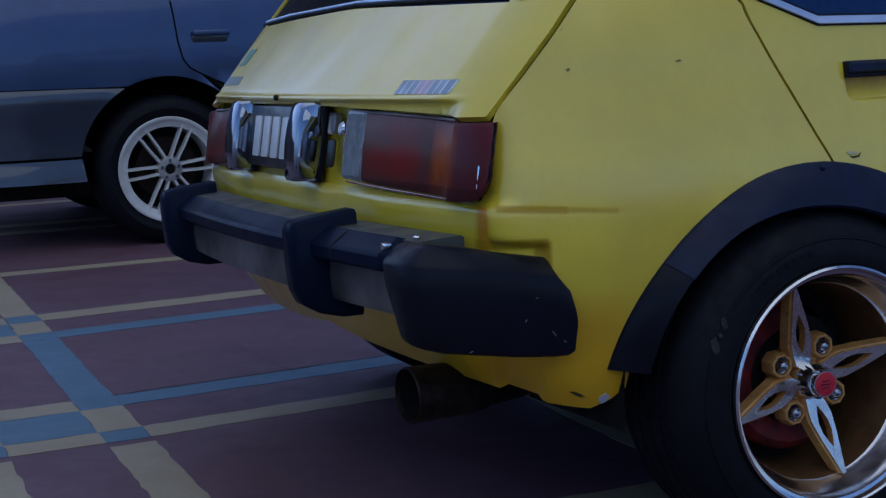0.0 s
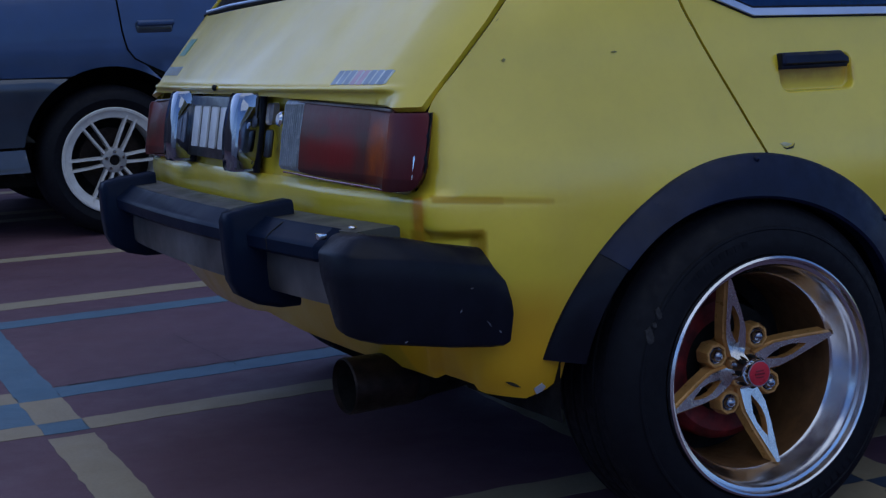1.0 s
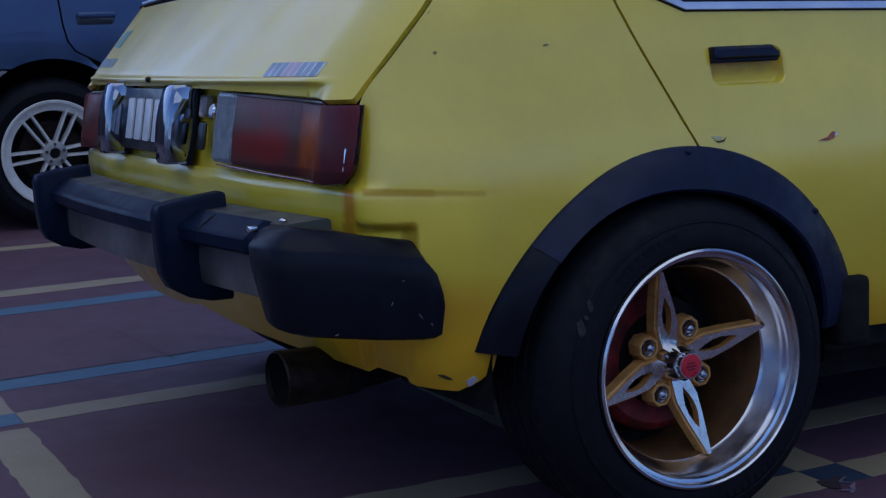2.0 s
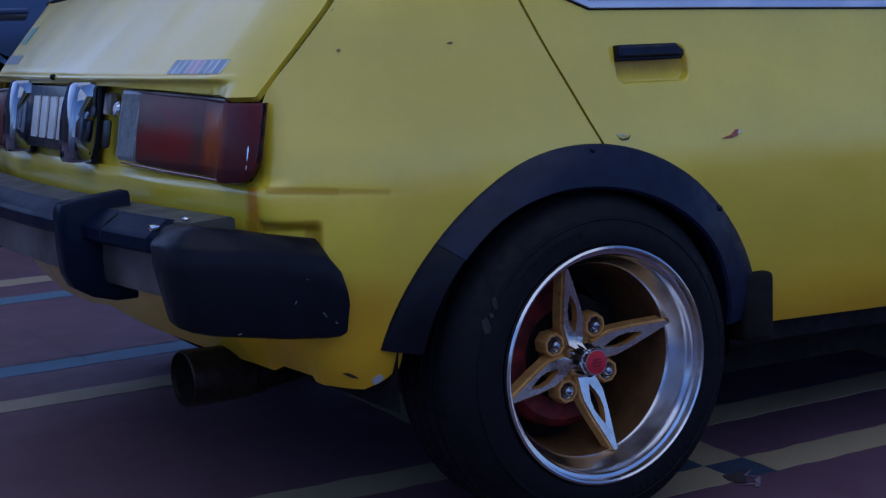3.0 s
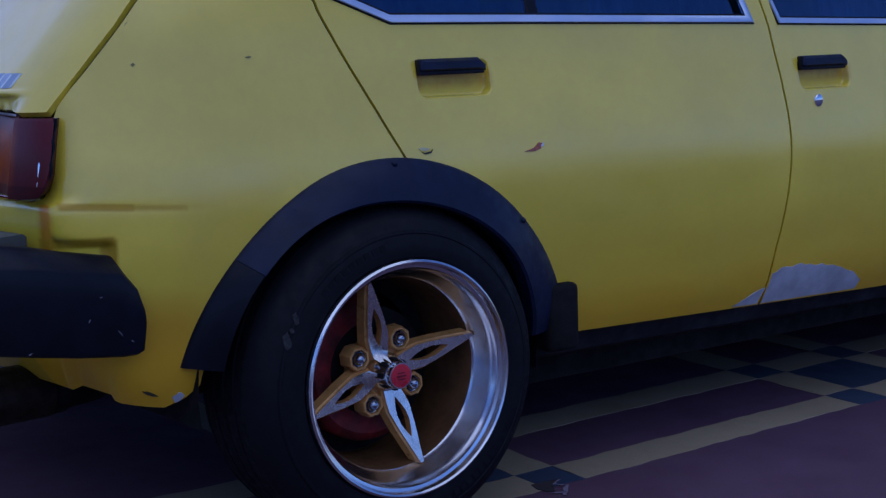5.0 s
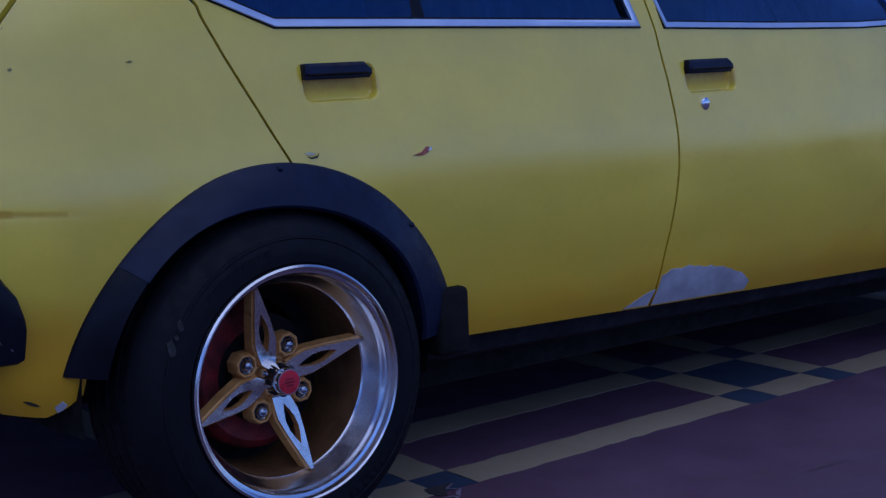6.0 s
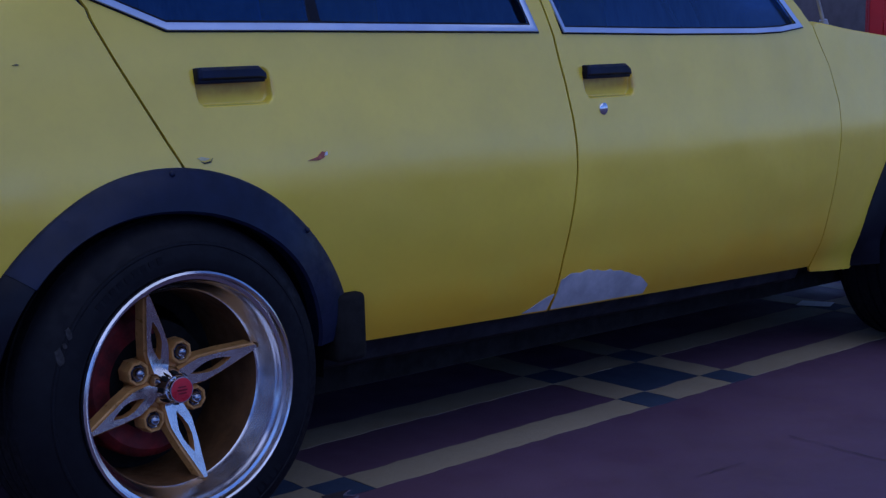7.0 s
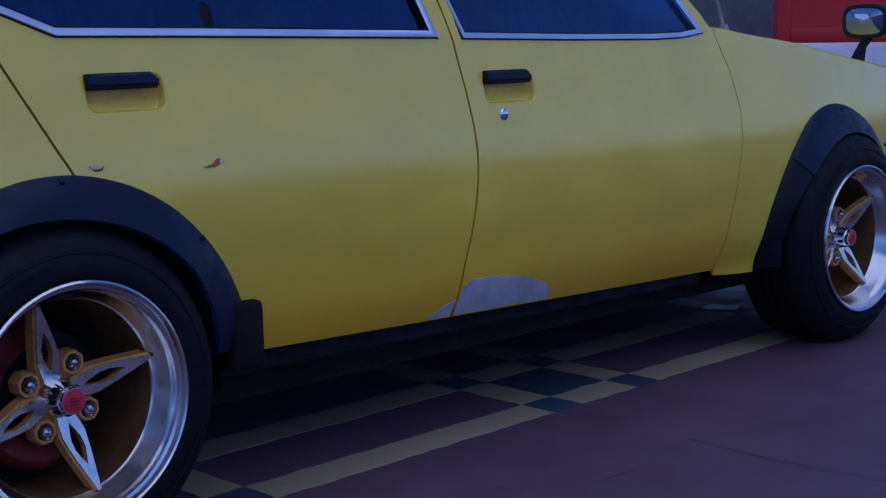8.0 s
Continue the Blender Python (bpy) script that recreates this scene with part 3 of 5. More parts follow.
quarter_outline = ([(0.0435 - G, 0.632)] + arc(0, ZC, ARCH, 82, 176, 18) + [(-0.345, 0.285), (-0.375, 0.272), (-0.43, 0.282), (-0.50, 0.291), (-0.62, 0.298), (-0.82, 0.304), (-1.03, 0.314)] + mid_edge + [(-1.02, 0.612), (-0.60, 0.604), (-0.578, 0.610), (-0.568, 0.622), (-0.552, 0.645), (-0.539, 0.668), (-0.533, 0.70), (-0.529, 0.728)] + edge_pts + [(0.06, 1.31), (0.02, 1.30), (-0.16, 1.05), (-0.13, 0.93)] + along(C_LINE[:0:-1], -G))


def quarter_relief(u, z):
    """The pressed crease under the lamp and the pocket behind the bumper's end."""
    d = 0.0
    if -0.60 < u < -0.30:
        fade = min(1.0, (u + 0.60) / 0.05, (-0.30 - u) / 0.12)
        d += 0.0004 * fade * math.exp(-((z - 0.6002 + 0.077 * (u + 0.537)) / 0.006) ** 2)
    if -0.56 < u < -0.455:
        fade = min(1.0, (-0.455 - u) / 0.012)
        d += 0.012 * fade / (1 + math.exp((z - 0.549 + 0.11 * (u + 0.55)) / 0.003))
    return d


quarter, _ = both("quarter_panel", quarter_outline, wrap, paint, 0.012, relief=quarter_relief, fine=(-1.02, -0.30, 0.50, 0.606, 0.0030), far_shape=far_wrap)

# doors
rear_door_outline = along(C_LINE, G) + [(-0.110, 0.93), (-0.090, 0.93), (-0.081, 0.912), (0.050, 0.858), (0.30, 0.854), (0.60, 0.848), (0.886, 0.842), (0.862, 0.925), (0.905, 0.925)] + along(B_LINE, -G) + [(0.40, 0.284)] + arc(0, ZC, 0.345, 14, 78, 12)
front_door_outline = along(B_LINE[::-1], G) + [(0.914, 0.93), (0.943, 0.93), (0.973, 0.838), (1.30, 0.830), (1.60, 0.826), (1.70, 0.828), (1.773, 0.836), (1.700, 0.925), (1.745, 0.925)] + along(A_LINE, -GW)


def recess(x0, x1, z0, z1, depth):
    cx, cz, r = (x0 + x1) / 2, (z0 + z1) / 2, 0.017

    def f(x, z):
        ax, az = abs(x - cx) - (x1 - x0) / 2 + r, abs(z - cz) - (z1 - z0) / 2 + r
        d = math.hypot(max(ax, 0.0), max(az, 0.0)) + min(max(ax, az), 0.0) - r
        k = min(1.0, max(0.0, -d / 0.0065))
        return depth * k * k * (3 - 2 * k) * (0.35 + 1.3 * (z1 - z) / (z1 - z0))
    return f


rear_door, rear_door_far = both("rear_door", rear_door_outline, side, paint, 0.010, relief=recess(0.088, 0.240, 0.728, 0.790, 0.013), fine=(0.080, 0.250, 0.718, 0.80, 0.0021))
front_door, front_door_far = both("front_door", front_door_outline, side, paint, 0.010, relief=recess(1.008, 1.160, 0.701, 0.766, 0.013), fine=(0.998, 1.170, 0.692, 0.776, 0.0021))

# front wing
wing_outline = [(1.855 + GW, 0.246)] + along(A_LINE[-2::-1], GW) + [(1.85, 0.842), (1.95, 0.827), (2.21, 0.796), (2.40, 0.765), (2.75, 0.718), (3.0, 0.68), (3.02, 0.55), (3.0, 0.30), (2.76, 0.28)] + arc(WB, ZC, ARCH, 5, 176, 24) + [(2.045, 0.238), (2.03, 0.224), (1.95, 0.228), (1.862, 0.236)]
def wing_side(x, z):
    # the wing's foot flares out behind the wheel
    return (x, side_depth(x, z) - 0.4 * max(0.0, 0.256 - z) * (x < 2.2), z)


wing, _ = both("front_wing", wing_outline, wing_side, paint, 0.016)

# dark inner shell seen through the shut lines
def deeper(f, d):
    def g(a, b):
        p = f(a, b)
        return (p[0], p[1] + d, p[2])
    return g


inner_outline = [(-0.40, 0.33)] + arc(0, ZC, 0.36, 160, 20, 16)[:] + [(0.42, 0.30), (1.95, 0.27)] + arc(WB, ZC, 0.36, 165, 20, 16) + [(2.9, 0.35), (2.9, 0.70), (1.80, 0.82), (-0.08, 0.84), (-0.30, 0.84), (-0.46, 0.72)]
both("inner_side", inner_outline, deeper(side, 0.022), jamb_paint, 0.05)

# sill under the doors
for s in (0, 1):
    bm = bmesh.new()
    prof = [(0.130, 0.285), (0.146, 0.266), (0.158, 0.238), (0.19, 0.225), (0.30, 0.225), (0.30, 0.285)]
    secs = [[(x, (2 * YC - y) if s else y, z - 0.018 * (x - 0.4) / 1.45 * 0.9) for y, z in prof] for x in (0.345, 0.8, 1.3, 1.84)]
    loft(bm, secs)
    part("sill", bm, dusty_black, car, "dusty black underseal sill under the doors")

# floor pan, wheel wells; unseen tank, axle and front boxes added to block light
bm = bmesh.new()
box(bm, (0.30, 0.24, 0.165), (2.9, 1.44, 0.30))
part("floor_pan", bm, under_dark, car)
bm = bmesh.new()
box(bm, (-0.36, 0.30, 0.325), (0.32, 1.20, 0.36), 0.01, 1)
part("boot_floor", bm, under_dark, car)
bm = bmesh.new()
box(bm, (-0.34, 0.30, 0.235), (-0.06, 1.30, 0.325), 0.03, 2)
part("fuel_tank", bm, under_dark, car)
bm = bmesh.new()
tube(bm, [(0, 0.20, 0.28), (0, 0.74, 0.28), (0, 0.80, 0.28), (0, 0.96, 0.28), (0, 1.02, 0.28), (0, 1.5, 0.28)], [0.04, 0.04, 0.11, 0.11, 0.04, 0.04], 16)
part("rear_axle", bm, under_dark, car)
bm = bmesh.new()
box(bm, (1.90, 0.48, 0.135), (2.04, 1.48, 0.40), 0.02, 2)
part("splash_panel", bm, under_dark, car)
bm = bmesh.new()
box(bm, (2.0, 0.40, 0.16), (2.80, 1.30, 0.40), 0.04, 2)
part("engine_undertray", bm, under_dark, car)
for cx in (0, WB):
    for s in (0, 1):
        bm = bmesh.new()
        y0, y1 = (0.10, 0.42)
        if s:
            y0, y1 = 2 * YC - y0, 2 * YC - y1
        lathe(bm, [(0.335, y0), (0.345, y1), (0.01, y1)], 24, Matrix.Translation((cx, 0, ZC)), radians(-8), radians(188))
        part("wheel_well", bm, under_dark, car)

# ---- wheel arch flares ----
flare_out = curve_through([4, 17, 22, 39.5, 54, 71, 87.5, 106.5, 124, 140.5, 155, 171], [0.3927, 0.3832, 0.378, 0.3655, 0.3612, 0.3581, 0.356, 0.3544, 0.3514, 0.3527, 0.3575, 0.3642])
wing_flare_out = curve_through([8, 40, 73, 94, 107, 120, 132, 158, 188], [0.338, 0.338, 0.343, 0.360, 0.367, 0.368, 0.360, 0.351, 0.352])
wing_flare_in = curve_through([8, 60, 90, 120, 143, 165, 188], [0.292, 0.284, 0.276, 0.271, 0.281, 0.301, 0.302])
flare_in = curve_through([4, 21, 38, 54, 71, 88.5, 107, 124, 146, 171], [0.2993, 0.2952, 0.2933, 0.2879, 0.284, 0.2849, 0.2945, 0.306, 0.309, 0.303])


def flare(cx, mirror=False, rear=True, lower=None):
    bm = bmesh.new()
    a0, a1 = (4, 141.5) if rear else (8, 139)
    if lower:
        a0, a1 = (140, 171) if rear else (137.5, 188)
    secs = []
    n = 44
    for i in range(n + 1):
        a = radians(a0 + (a1 - a0) * i / n)
        deg = math.degrees(a)
        ro, ri = flare_out(deg), flare_in(deg)
        if not rear:
            ro, ri = wing_flare_out(deg), wing_flare_in(deg)
        lift = -0.003 if lower else 0.0
        ring = []
        for f, out in ((1.0, -0.002), (0.992, 0.004), (0.94, 0.009), (0.65, 0.021), (0.35, 0.031), (0.06, 0.038), (0.0, 0.034), (0.01, 0.006), (0.35, -0.004), (1.0, -0.012)):
            r = ri + (ro - ri) * f
            x, z = cx + r * math.cos(a), ZC + r * math.sin(a)
            y = side_depth(x, max(z, 0.24)) * f + side_depth(cx + ro * math.cos(a), max(0.3, ZC + ro * math.sin(a))) * (1 - f) - out - (lift if out > 0 else 0.0)
            ring.append((x, 2 * YC - y if mirror else y, z))
        secs.append(ring)
    loft(bm, secs)
    if lower:
        return part("flare_extension", bm, rubber_black, lower, "matt black lower end piece", 40)
    ob = part("wheel_arch_flare", bm, flare_black, car, "black bolted-on plastic wheel arch flare", 40)
    flare(cx, mirror, rear, ob)
    # the squared block at the flare's front foot
    if rear:
        x0 = cx + 0.338
        bm = bmesh.new()
        y = 0.062
        box(bm, (x0, y, 0.262), (x0 + 0.070, y + 0.07, 0.385), 0.012, 3)
        if mirror:
            bmesh.ops.scale(bm, vec=(1, -1, 1), verts=bm.verts)
            bmesh.ops.translate(bm, vec=(0, 2 * YC, 0), verts=bm.verts)
        part("flare_foot", bm, under_dark, ob)
    for deg in ((88, 122, 139, 40) if rear else (92, 132, 136, 40)):
        a = radians(deg)
        r = 0.346 + 0.014 * math.cos(a)
        x, z = cx + r * math.cos(a), ZC + r * math.sin(a)
        y = side_depth(x, z) - 0.013
        if mirror:
            y = 2 * YC - y
        bm = bmesh.new()
        bmesh.ops.create_uvsphere(bm, u_segments=10, v_segments=6, radius=0.0052, matrix=Matrix.Translation((x, y + 0.001, z)))
        part("bolt", bm, flare_black, ob)
    return ob


flare(0.0)
flare(WB, rear=False)
flare(0.0, True)
flare(WB, True, False)

# ---- wheels ----
PHASE = 0.283


def leaf(n=14):
    """The outline of a star spoke's face and of its eye, along +x."""
    top = [(0.026, 0.014), (0.050, 0.0185), (0.066, 0.0205), (0.10, 0.0155), (0.13, 0.0095), (0.155, 0.0045), (0.163, 0.003)]
    outer = top + [(a, -b) for a, b in top[::-1]]
    eye = []
    for i in range(n):
        t = i / n * 2 * math.pi
        x = 0.082 + 0.036 * math.cos(t)
        w = 0.0102 * (1 - abs(math.cos(t)) ** 1.6)
        eye.append((x, w if t < math.pi else -w))
    return outer, eye


def spoke(parent, angle, y_face):
    outer, eye = leaf()
    pts = [Vector(p) for p in outer + eye]
    no, ne = len(outer), len(eye)
    edges = [(i, (i + 1) % no) for i in range(no)] + [(no + i, no + (i + 1) % ne) for i in range(ne)]
    co, _, faces, *_ = geometry.delaunay_2d_cdt(pts, edges, [], 0, 1e-6)
    eye_xy = [(p.x, p.y) for p in pts[no:]]
    out_xy = [(p.x, p.y) for p in pts[:no]]
    c, s = math.cos(angle), math.sin(angle)

    def at(p, d):
        return (p[0] * c - p[1] * s, d, p[0] * s + p[1] * c)

    def dip(x):
        return 0.040 * (1 - x / 0.163)
    verts, polys, slots = [], [], []
    for f in faces:
        cx, cy = sum(co[i].x for i in f) / 3, sum(co[i].y for i in f) / 3
        if inside(np.array([cx]), np.array([cy]), out_xy)[0] and not inside(np.array([cx]), np.array([cy]), eye_xy)[0]:
            k = len(verts)
            # the face dips towards the hub
            verts += [at((co[i].x, co[i].y), y_face + dip(co[i].x)) for i in f]
            polys.append((k, k + 1, k + 2))
            slots.append(0)
    # a gold border steps down round the face, then the flanks splay; the eye's walls go straight in
    for loop, steps in ((out_xy, ((0.0, 0.0), (0.0012, 0.0035), (0.0035, 0.006), (0.0075, 0.022))), (eye_xy, ((0.0, 0.0), (0.0, 0.016)))):
        n = len(loop)
        rings = []
        for grow, deep in steps:
            rings.append(len(verts))
            for i, p in enumerate(loop):
                a, b = loop[i - 1], loop[(i + 1) % n]
                nx, ny = b[1] - a[1], a[0] - b[0]
                ln = math.hypot(nx, ny) or 1.0
                sgn = 1.0 if nx * (p[0] - 0.09) + ny * p[1] > 0 else -1.0
                verts.append(at((p[0] + sgn * nx / ln * grow * (p[0] < 0.16), p[1] + sgn * ny / ln * grow), y_face + deep + dip(p[0])))
        for k, k2 in zip(rings, rings[1:]):
            for i in range(n):
                j = (i + 1) % n
                polys.append((k + i, k + j, k2 + j, k2 + i))
                slots.append(1)
    ob = link_mesh("spoke", verts, polys, [spoke_face, gold], parent, False, slots, "polished star spoke with gold flanks")
    return ob


def make_wheel():
    """A deep-dished wheel round the y axis, its lip at y = 0, facing -y."""
    bm = bmesh.new()
    lathe(bm, [(0.1865, 0.010), (0.189, 0.001), (0.192, -0.001), (0.1955, 0.0015), (0.197, 0.008), (0.192, 0.016)], 96)
    lathe(bm, [(0.1865, 0.010), (0.1815, 0.012), (0.1800, 0.0165), (0.1775, 0.020), (0.1735, 0.028), (0.1652, 0.056), (0.1612, 0.061)], 96)
    lathe(bm, [(0.1612, 0.061), (0.1585, 0.070), (0.156, 0.20)], 96, slot=1)
    wheel = part("wheel", bm, [alloy, shaded_bronze], car, "deep-dish star wheel with polished lip and gold centre", 30)
    bm = bmesh.new()
    prof = [(0.193, 0.016), (0.199, 0.008), (0.207, 0.006), (0.222, 0.0075), (0.236, 0.0125), (0.2375, 0.0115), (0.241, 0.0125), (0.2425, 0.0165), (0.256, 0.024), (0.2685, 0.036), (0.2765, 0.050), (0.279, 0.062)]
    tread = []
    y = 0.062
    for g in range(4):
        tread += [(0.2795, y), (0.2798, y + 0.024), (0.2735, y + 0.026), (0.2735, y + 0.031), (0.2795, y + 0.033)]
        y += 0.033
    prof += tread + [(0.276, y + 0.012), (0.25, y + 0.035), (0.20, y + 0.03), (0.16, y + 0.02)]
    lathe(bm, prof, 96)
    part("tyre", bm, tyre_rubber, wheel, "black low-profile road tyre")
    # faint moulded lettering on the sidewall, as raised blocks
    for centre in (118, 300):
        for k in range(-4, 5):
            bm = bmesh.new()
            a = radians(centre + k * 4.0)
            m = Matrix.Translation((0.222 * math.cos(a), 0.0072, 0.222 * math.sin(a))) @ Matrix.Rotation(-a + math.pi / 2, 4, "Y")
            box(bm, (-0.005, -0.0004, -0.006), (0.005, 0.0004, 0.006), 0.0, m=m)
            part("sidewall_mark", bm, tyre_rubber, wheel)
    for k in range(4):
        spoke(wheel, PHASE + k * math.pi / 2, 0.050)
    # gold hub plate with bosses, lug nuts
    bm = bmesh.new()
    lathe(bm, [(0.0005, 0.093), (0.052, 0.095), (0.056, 0.099), (0.056, 0.125)], 32)
    part("hub_plate", bm, gold, wheel)
    for k in range(4):
        a = PHASE + math.pi / 4 + k * math.pi / 2
        cx, cz = 0.0595 * math.cos(a), 0.0595 * math.sin(a)
        bm = bmesh.new()
        lathe(bm, [(0.0140, 0.084), (0.0158, 0.0795), (0.0192, 0.0795), (0.0212, 0.082), (0.0225, 0.108)], 8, Matrix.Translation((cx, 0, cz)) @ Matrix.Rotation(a, 4, "Y"))
        part("boss", bm, gold, wheel)
        bm = bmesh.new()
        lathe(bm, [(0.0005, 0.0705), (0.004, 0.071), (0.0075, 0.0735), (0.0098, 0.078), (0.0108, 0.083), (0.0112, 0.098)], 12, Matrix.Translation((cx, 0, cz)))
        lathe(bm, [(0.0148, 0.085), (0.0112, 0.087), (0.0112, 0.098)], 16, Matrix.Translation((cx, 0, cz)))
        part("lug_nut", bm, dull_chrome, wheel, "dull chrome lug nut")
    bm = bmesh.new()
    lathe(bm, [(0.0195, 0.0375), (0.0215, 0.0375), (0.0225, 0.0395), (0.0225, 0.047), (0.0240, 0.049), (0.0285, 0.071), (0.0325, 0.078), (0.0325, 0.096)], 40)
    cap = part("hub_cap", bm, chrome, wheel, "chrome centre cap with a red disc")
    for k in range(8):
        a = k * math.pi / 4
        bm = bmesh.new()
        m = Matrix.Rotation(-a, 4, "Y") @ Matrix.Translation((0.0250, 0.062, 0))
        box(bm, (-0.003, -0.010, -0.0045), (0.0025, 0.010, 0.0045), 0.0015, 1, m)
        part("cap_slot", bm, under_dark, wheel)
    bm = bmesh.new()
    lathe(bm, [(0.0002, 0.0360), (0.0195, 0.0368), (0.0196, 0.041)], 32)
    part("cap_disc", bm, cap_red, wheel, "red centre disc")
    bm = bmesh.new()
    for lo, hi in (((-0.009, -0.0015), (0.009, 0.001)), ((-0.007, 0.004), (0.007, 0.006)), ((-0.007, -0.0065), (0.007, -0.0045))):
        box(bm, (lo[0], 0.0352, lo[1]), (hi[0], 0.0366, hi[1]))
    part("cap_emblem", bm, lens_dark, wheel)
    # red brake drum behind the spokes; only the arc that light reaches is built
    bm = bmesh.new()
    lathe(bm, [(0.080, 0.128), (0.112, 0.124), (0.124, 0.132), (0.128, 0.14), (0.128, 0.20)], 30, None, radians(85), radians(290))
    drum = part("brake_drum", bm, brake_red, wheel, "red-edged brake drum")
    # black plate that puts the shade behind the spokes into colour
    bm = bmesh.new()
    lathe(bm, [(0.0005, 0.130), (0.104, 0.130)], 40)
    lathe(bm, [(0.156, 0.19), (0.128, 0.19)], 40)
    part("back_plate", bm, under_dark, wheel)
    return wheel


wheel = make_wheel()
wheel.matrix_basis = Matrix.Translation((0, 0, ZC))
copy_thing(wheel, Matrix.Translation((WB, 0.006, ZC)) @ Matrix.Rotation(radians(-19), 4, "Y"))
copy_thing(wheel, Matrix.Translation((0, 2 * YC, ZC + 0.045)) @ Matrix.Rotation(math.pi, 4, "Z"))
copy_thing(wheel, Matrix.Translation((WB, 2 * YC, ZC + 0.045)) @ Matrix.Rotation(math.pi, 4, "Z"))
# chalky smudges on the near rear tyre's wall
for x, z, w, h in ((-0.206, 0.125, 0.004, 0.009), (-0.223, 0.092, 0.006, 0.013), (-0.214, 0.108, 0.003, 0.004)):
    bm = bmesh.new()
    pts = [(x + w * math.cos(k * 0.628) * (1 + 0.25 * math.sin(k * 3.7)), z + h * math.sin(k * 0.628) * (1 + 0.2 * math.cos(k * 2.9))) for k in range(10)]
    prism(bm, pts, lambda a, b, d: (a, 0.0105 - 0.25 * max(0.0, 0.222 - math.hypot(a, b)) + 0.45 * max(0.0, math.hypot(a, b) - 0.236) - 0.0012 + d, b), 0.003)
    part("smudge", bm, chalk, wheel)

# ---- hatch ----
def hatch_shape(y, z):
    return (hatch_x(y, z), y, z)


near_edge = [(hatch_edge(z) + 0.006, z) for z in [0.737] + EDGE_Z]
far_edge = [(2 * YC - y, z) for y, z in near_edge]
hatch_outline = near_edge[::-1] + [(YC - 0.66, 0.7365), (YC - 0.63, 0.7385), (YC - 0.45, 0.7445), (YC - 0.2, 0.750), (YC, 0.753), (YC + 0.63, 0.750)] + far_edge + [(2 * YC - 0.40, 1.31), (YC + 0.58, 0.915), (YC, 0.928), (YC - 0.59, 0.909), (0.40, 1.31)]


def flip_shape(f):
    return lambda a, b: f(-a, b)


hatch = panel("hatch", [(-a, b) for a, b in hatch_outline], flip_shape(hatch_shape), car, paint, 0.011, 0.012, fine=(-1.52, -0.18, 0.748, 0.786, 0.0033))
window_outline = [(YC + 0.57, 0.925), (2 * YC - 0.41, 1.29), (0.41, 1.29), (YC - 0.58, 0.921), (YC, 0.938)]
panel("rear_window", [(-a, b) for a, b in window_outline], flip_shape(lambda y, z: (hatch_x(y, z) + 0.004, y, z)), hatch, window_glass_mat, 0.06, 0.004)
# dark strips behind the hatch's edges, put in so that the gaps look dark
for sgn in (-1, 1):
    bm = bmesh.new()
    tube(bm, [(hatch_x(hatch_edge(z) + 0.004, z) + 0.0145, YC + sgn * (YC - hatch_edge(z) - 0.003), z) for z in EDGE_Z[1:]], 0.005, 8)
    part("hatch_seal", bm, gap_dark, hatch)
bm = bmesh.new()
tube(bm, [(hatch_x(YC + t, z) - 0.002, YC + t, z) for t, z in [(0.62, 0.918), (0.4, 0.925), (0.0, 0.932), (-0.4, 0.922), (-0.62, 0.914)]], 0.0042, 8)
part("window_seal", bm, under_dark, hatch)
bm = bmesh.new()
tube(bm, [(hatch_x(YC + t, z) - 0.003, YC + t, z) for t, z in [(0.60, 0.9255), (0.4, 0.932), (0.0, 0.939), (-0.4, 0.929), (-0.60, 0.9215)]], 0.0038, 8)
part("window_trim", bm, bright_trim, hatch, "bright strip along the rear window's foot")


def on_hatch(name, quads, mat):
    """Thin stickers on the hatch from (y, z) quads."""
    for q in quads:
        verts = [(hatch_x(y, z) - 0.0016, y, z) for y, z in q] + [(hatch_x(y, z) + 0.002, y, z) for y, z in q]
        faces = [(0, 1, 2, 3)] + [(i, 4 + i, 4 + (i + 1) % 4, (i + 1) % 4) for i in range(4)]
        link_mesh(name, verts, faces, mat, hatch, False)


def slanted(y0, y1, z0, z1, lean):
    return [(y0, z0), (y1, z0), (y1 - lean, z1), (y0 - lean, z1)]


sy0, sy1 = 0.408, 0.240
bars = []
for k in range(8):
    a = sy0 + (sy1 - sy0) * (k + 0.08) / 8
    b = sy0 + (sy1 - sy0) * (k + 0.80) / 8
    bars.append(slanted(a, b, 0.771, 0.793, 0.002))
on_hatch("sticker_bar", bars[:3] + bars[5:], sticker_blue)
on_hatch("sticker_bar", bars[3:5], sticker_pink)
bars = [slanted(sy0 + (sy1 - sy0) * (k + 0.80) / 8, sy0 + (sy1 - sy0) * (k + 1.06) / 8, 0.772, 0.792, 0.002) for k in range(8)]
on_hatch("sticker_bar", bars, sticker_grey)
on_hatch("badge", [slanted(1.44 - 0.022 * k, 1.427 - 0.022 * k, 0.788, 0.806, 0.0) for k in range(7)], sticker_blue)
on_hatch("sticker", [slanted(1.42, 1.36, 0.83, 0.865, 0.01)], sticker_green)
bm = bmesh.new()
bmesh.ops.create_uvsphere(bm, u_segments=10, v_segments=6, radius=0.006, matrix=Matrix.Translation((hatch_x(0.92, 0.765) - 0.001, 0.92, 0.765)))
part("rubber_stop", bm, rubber_black, hatch)

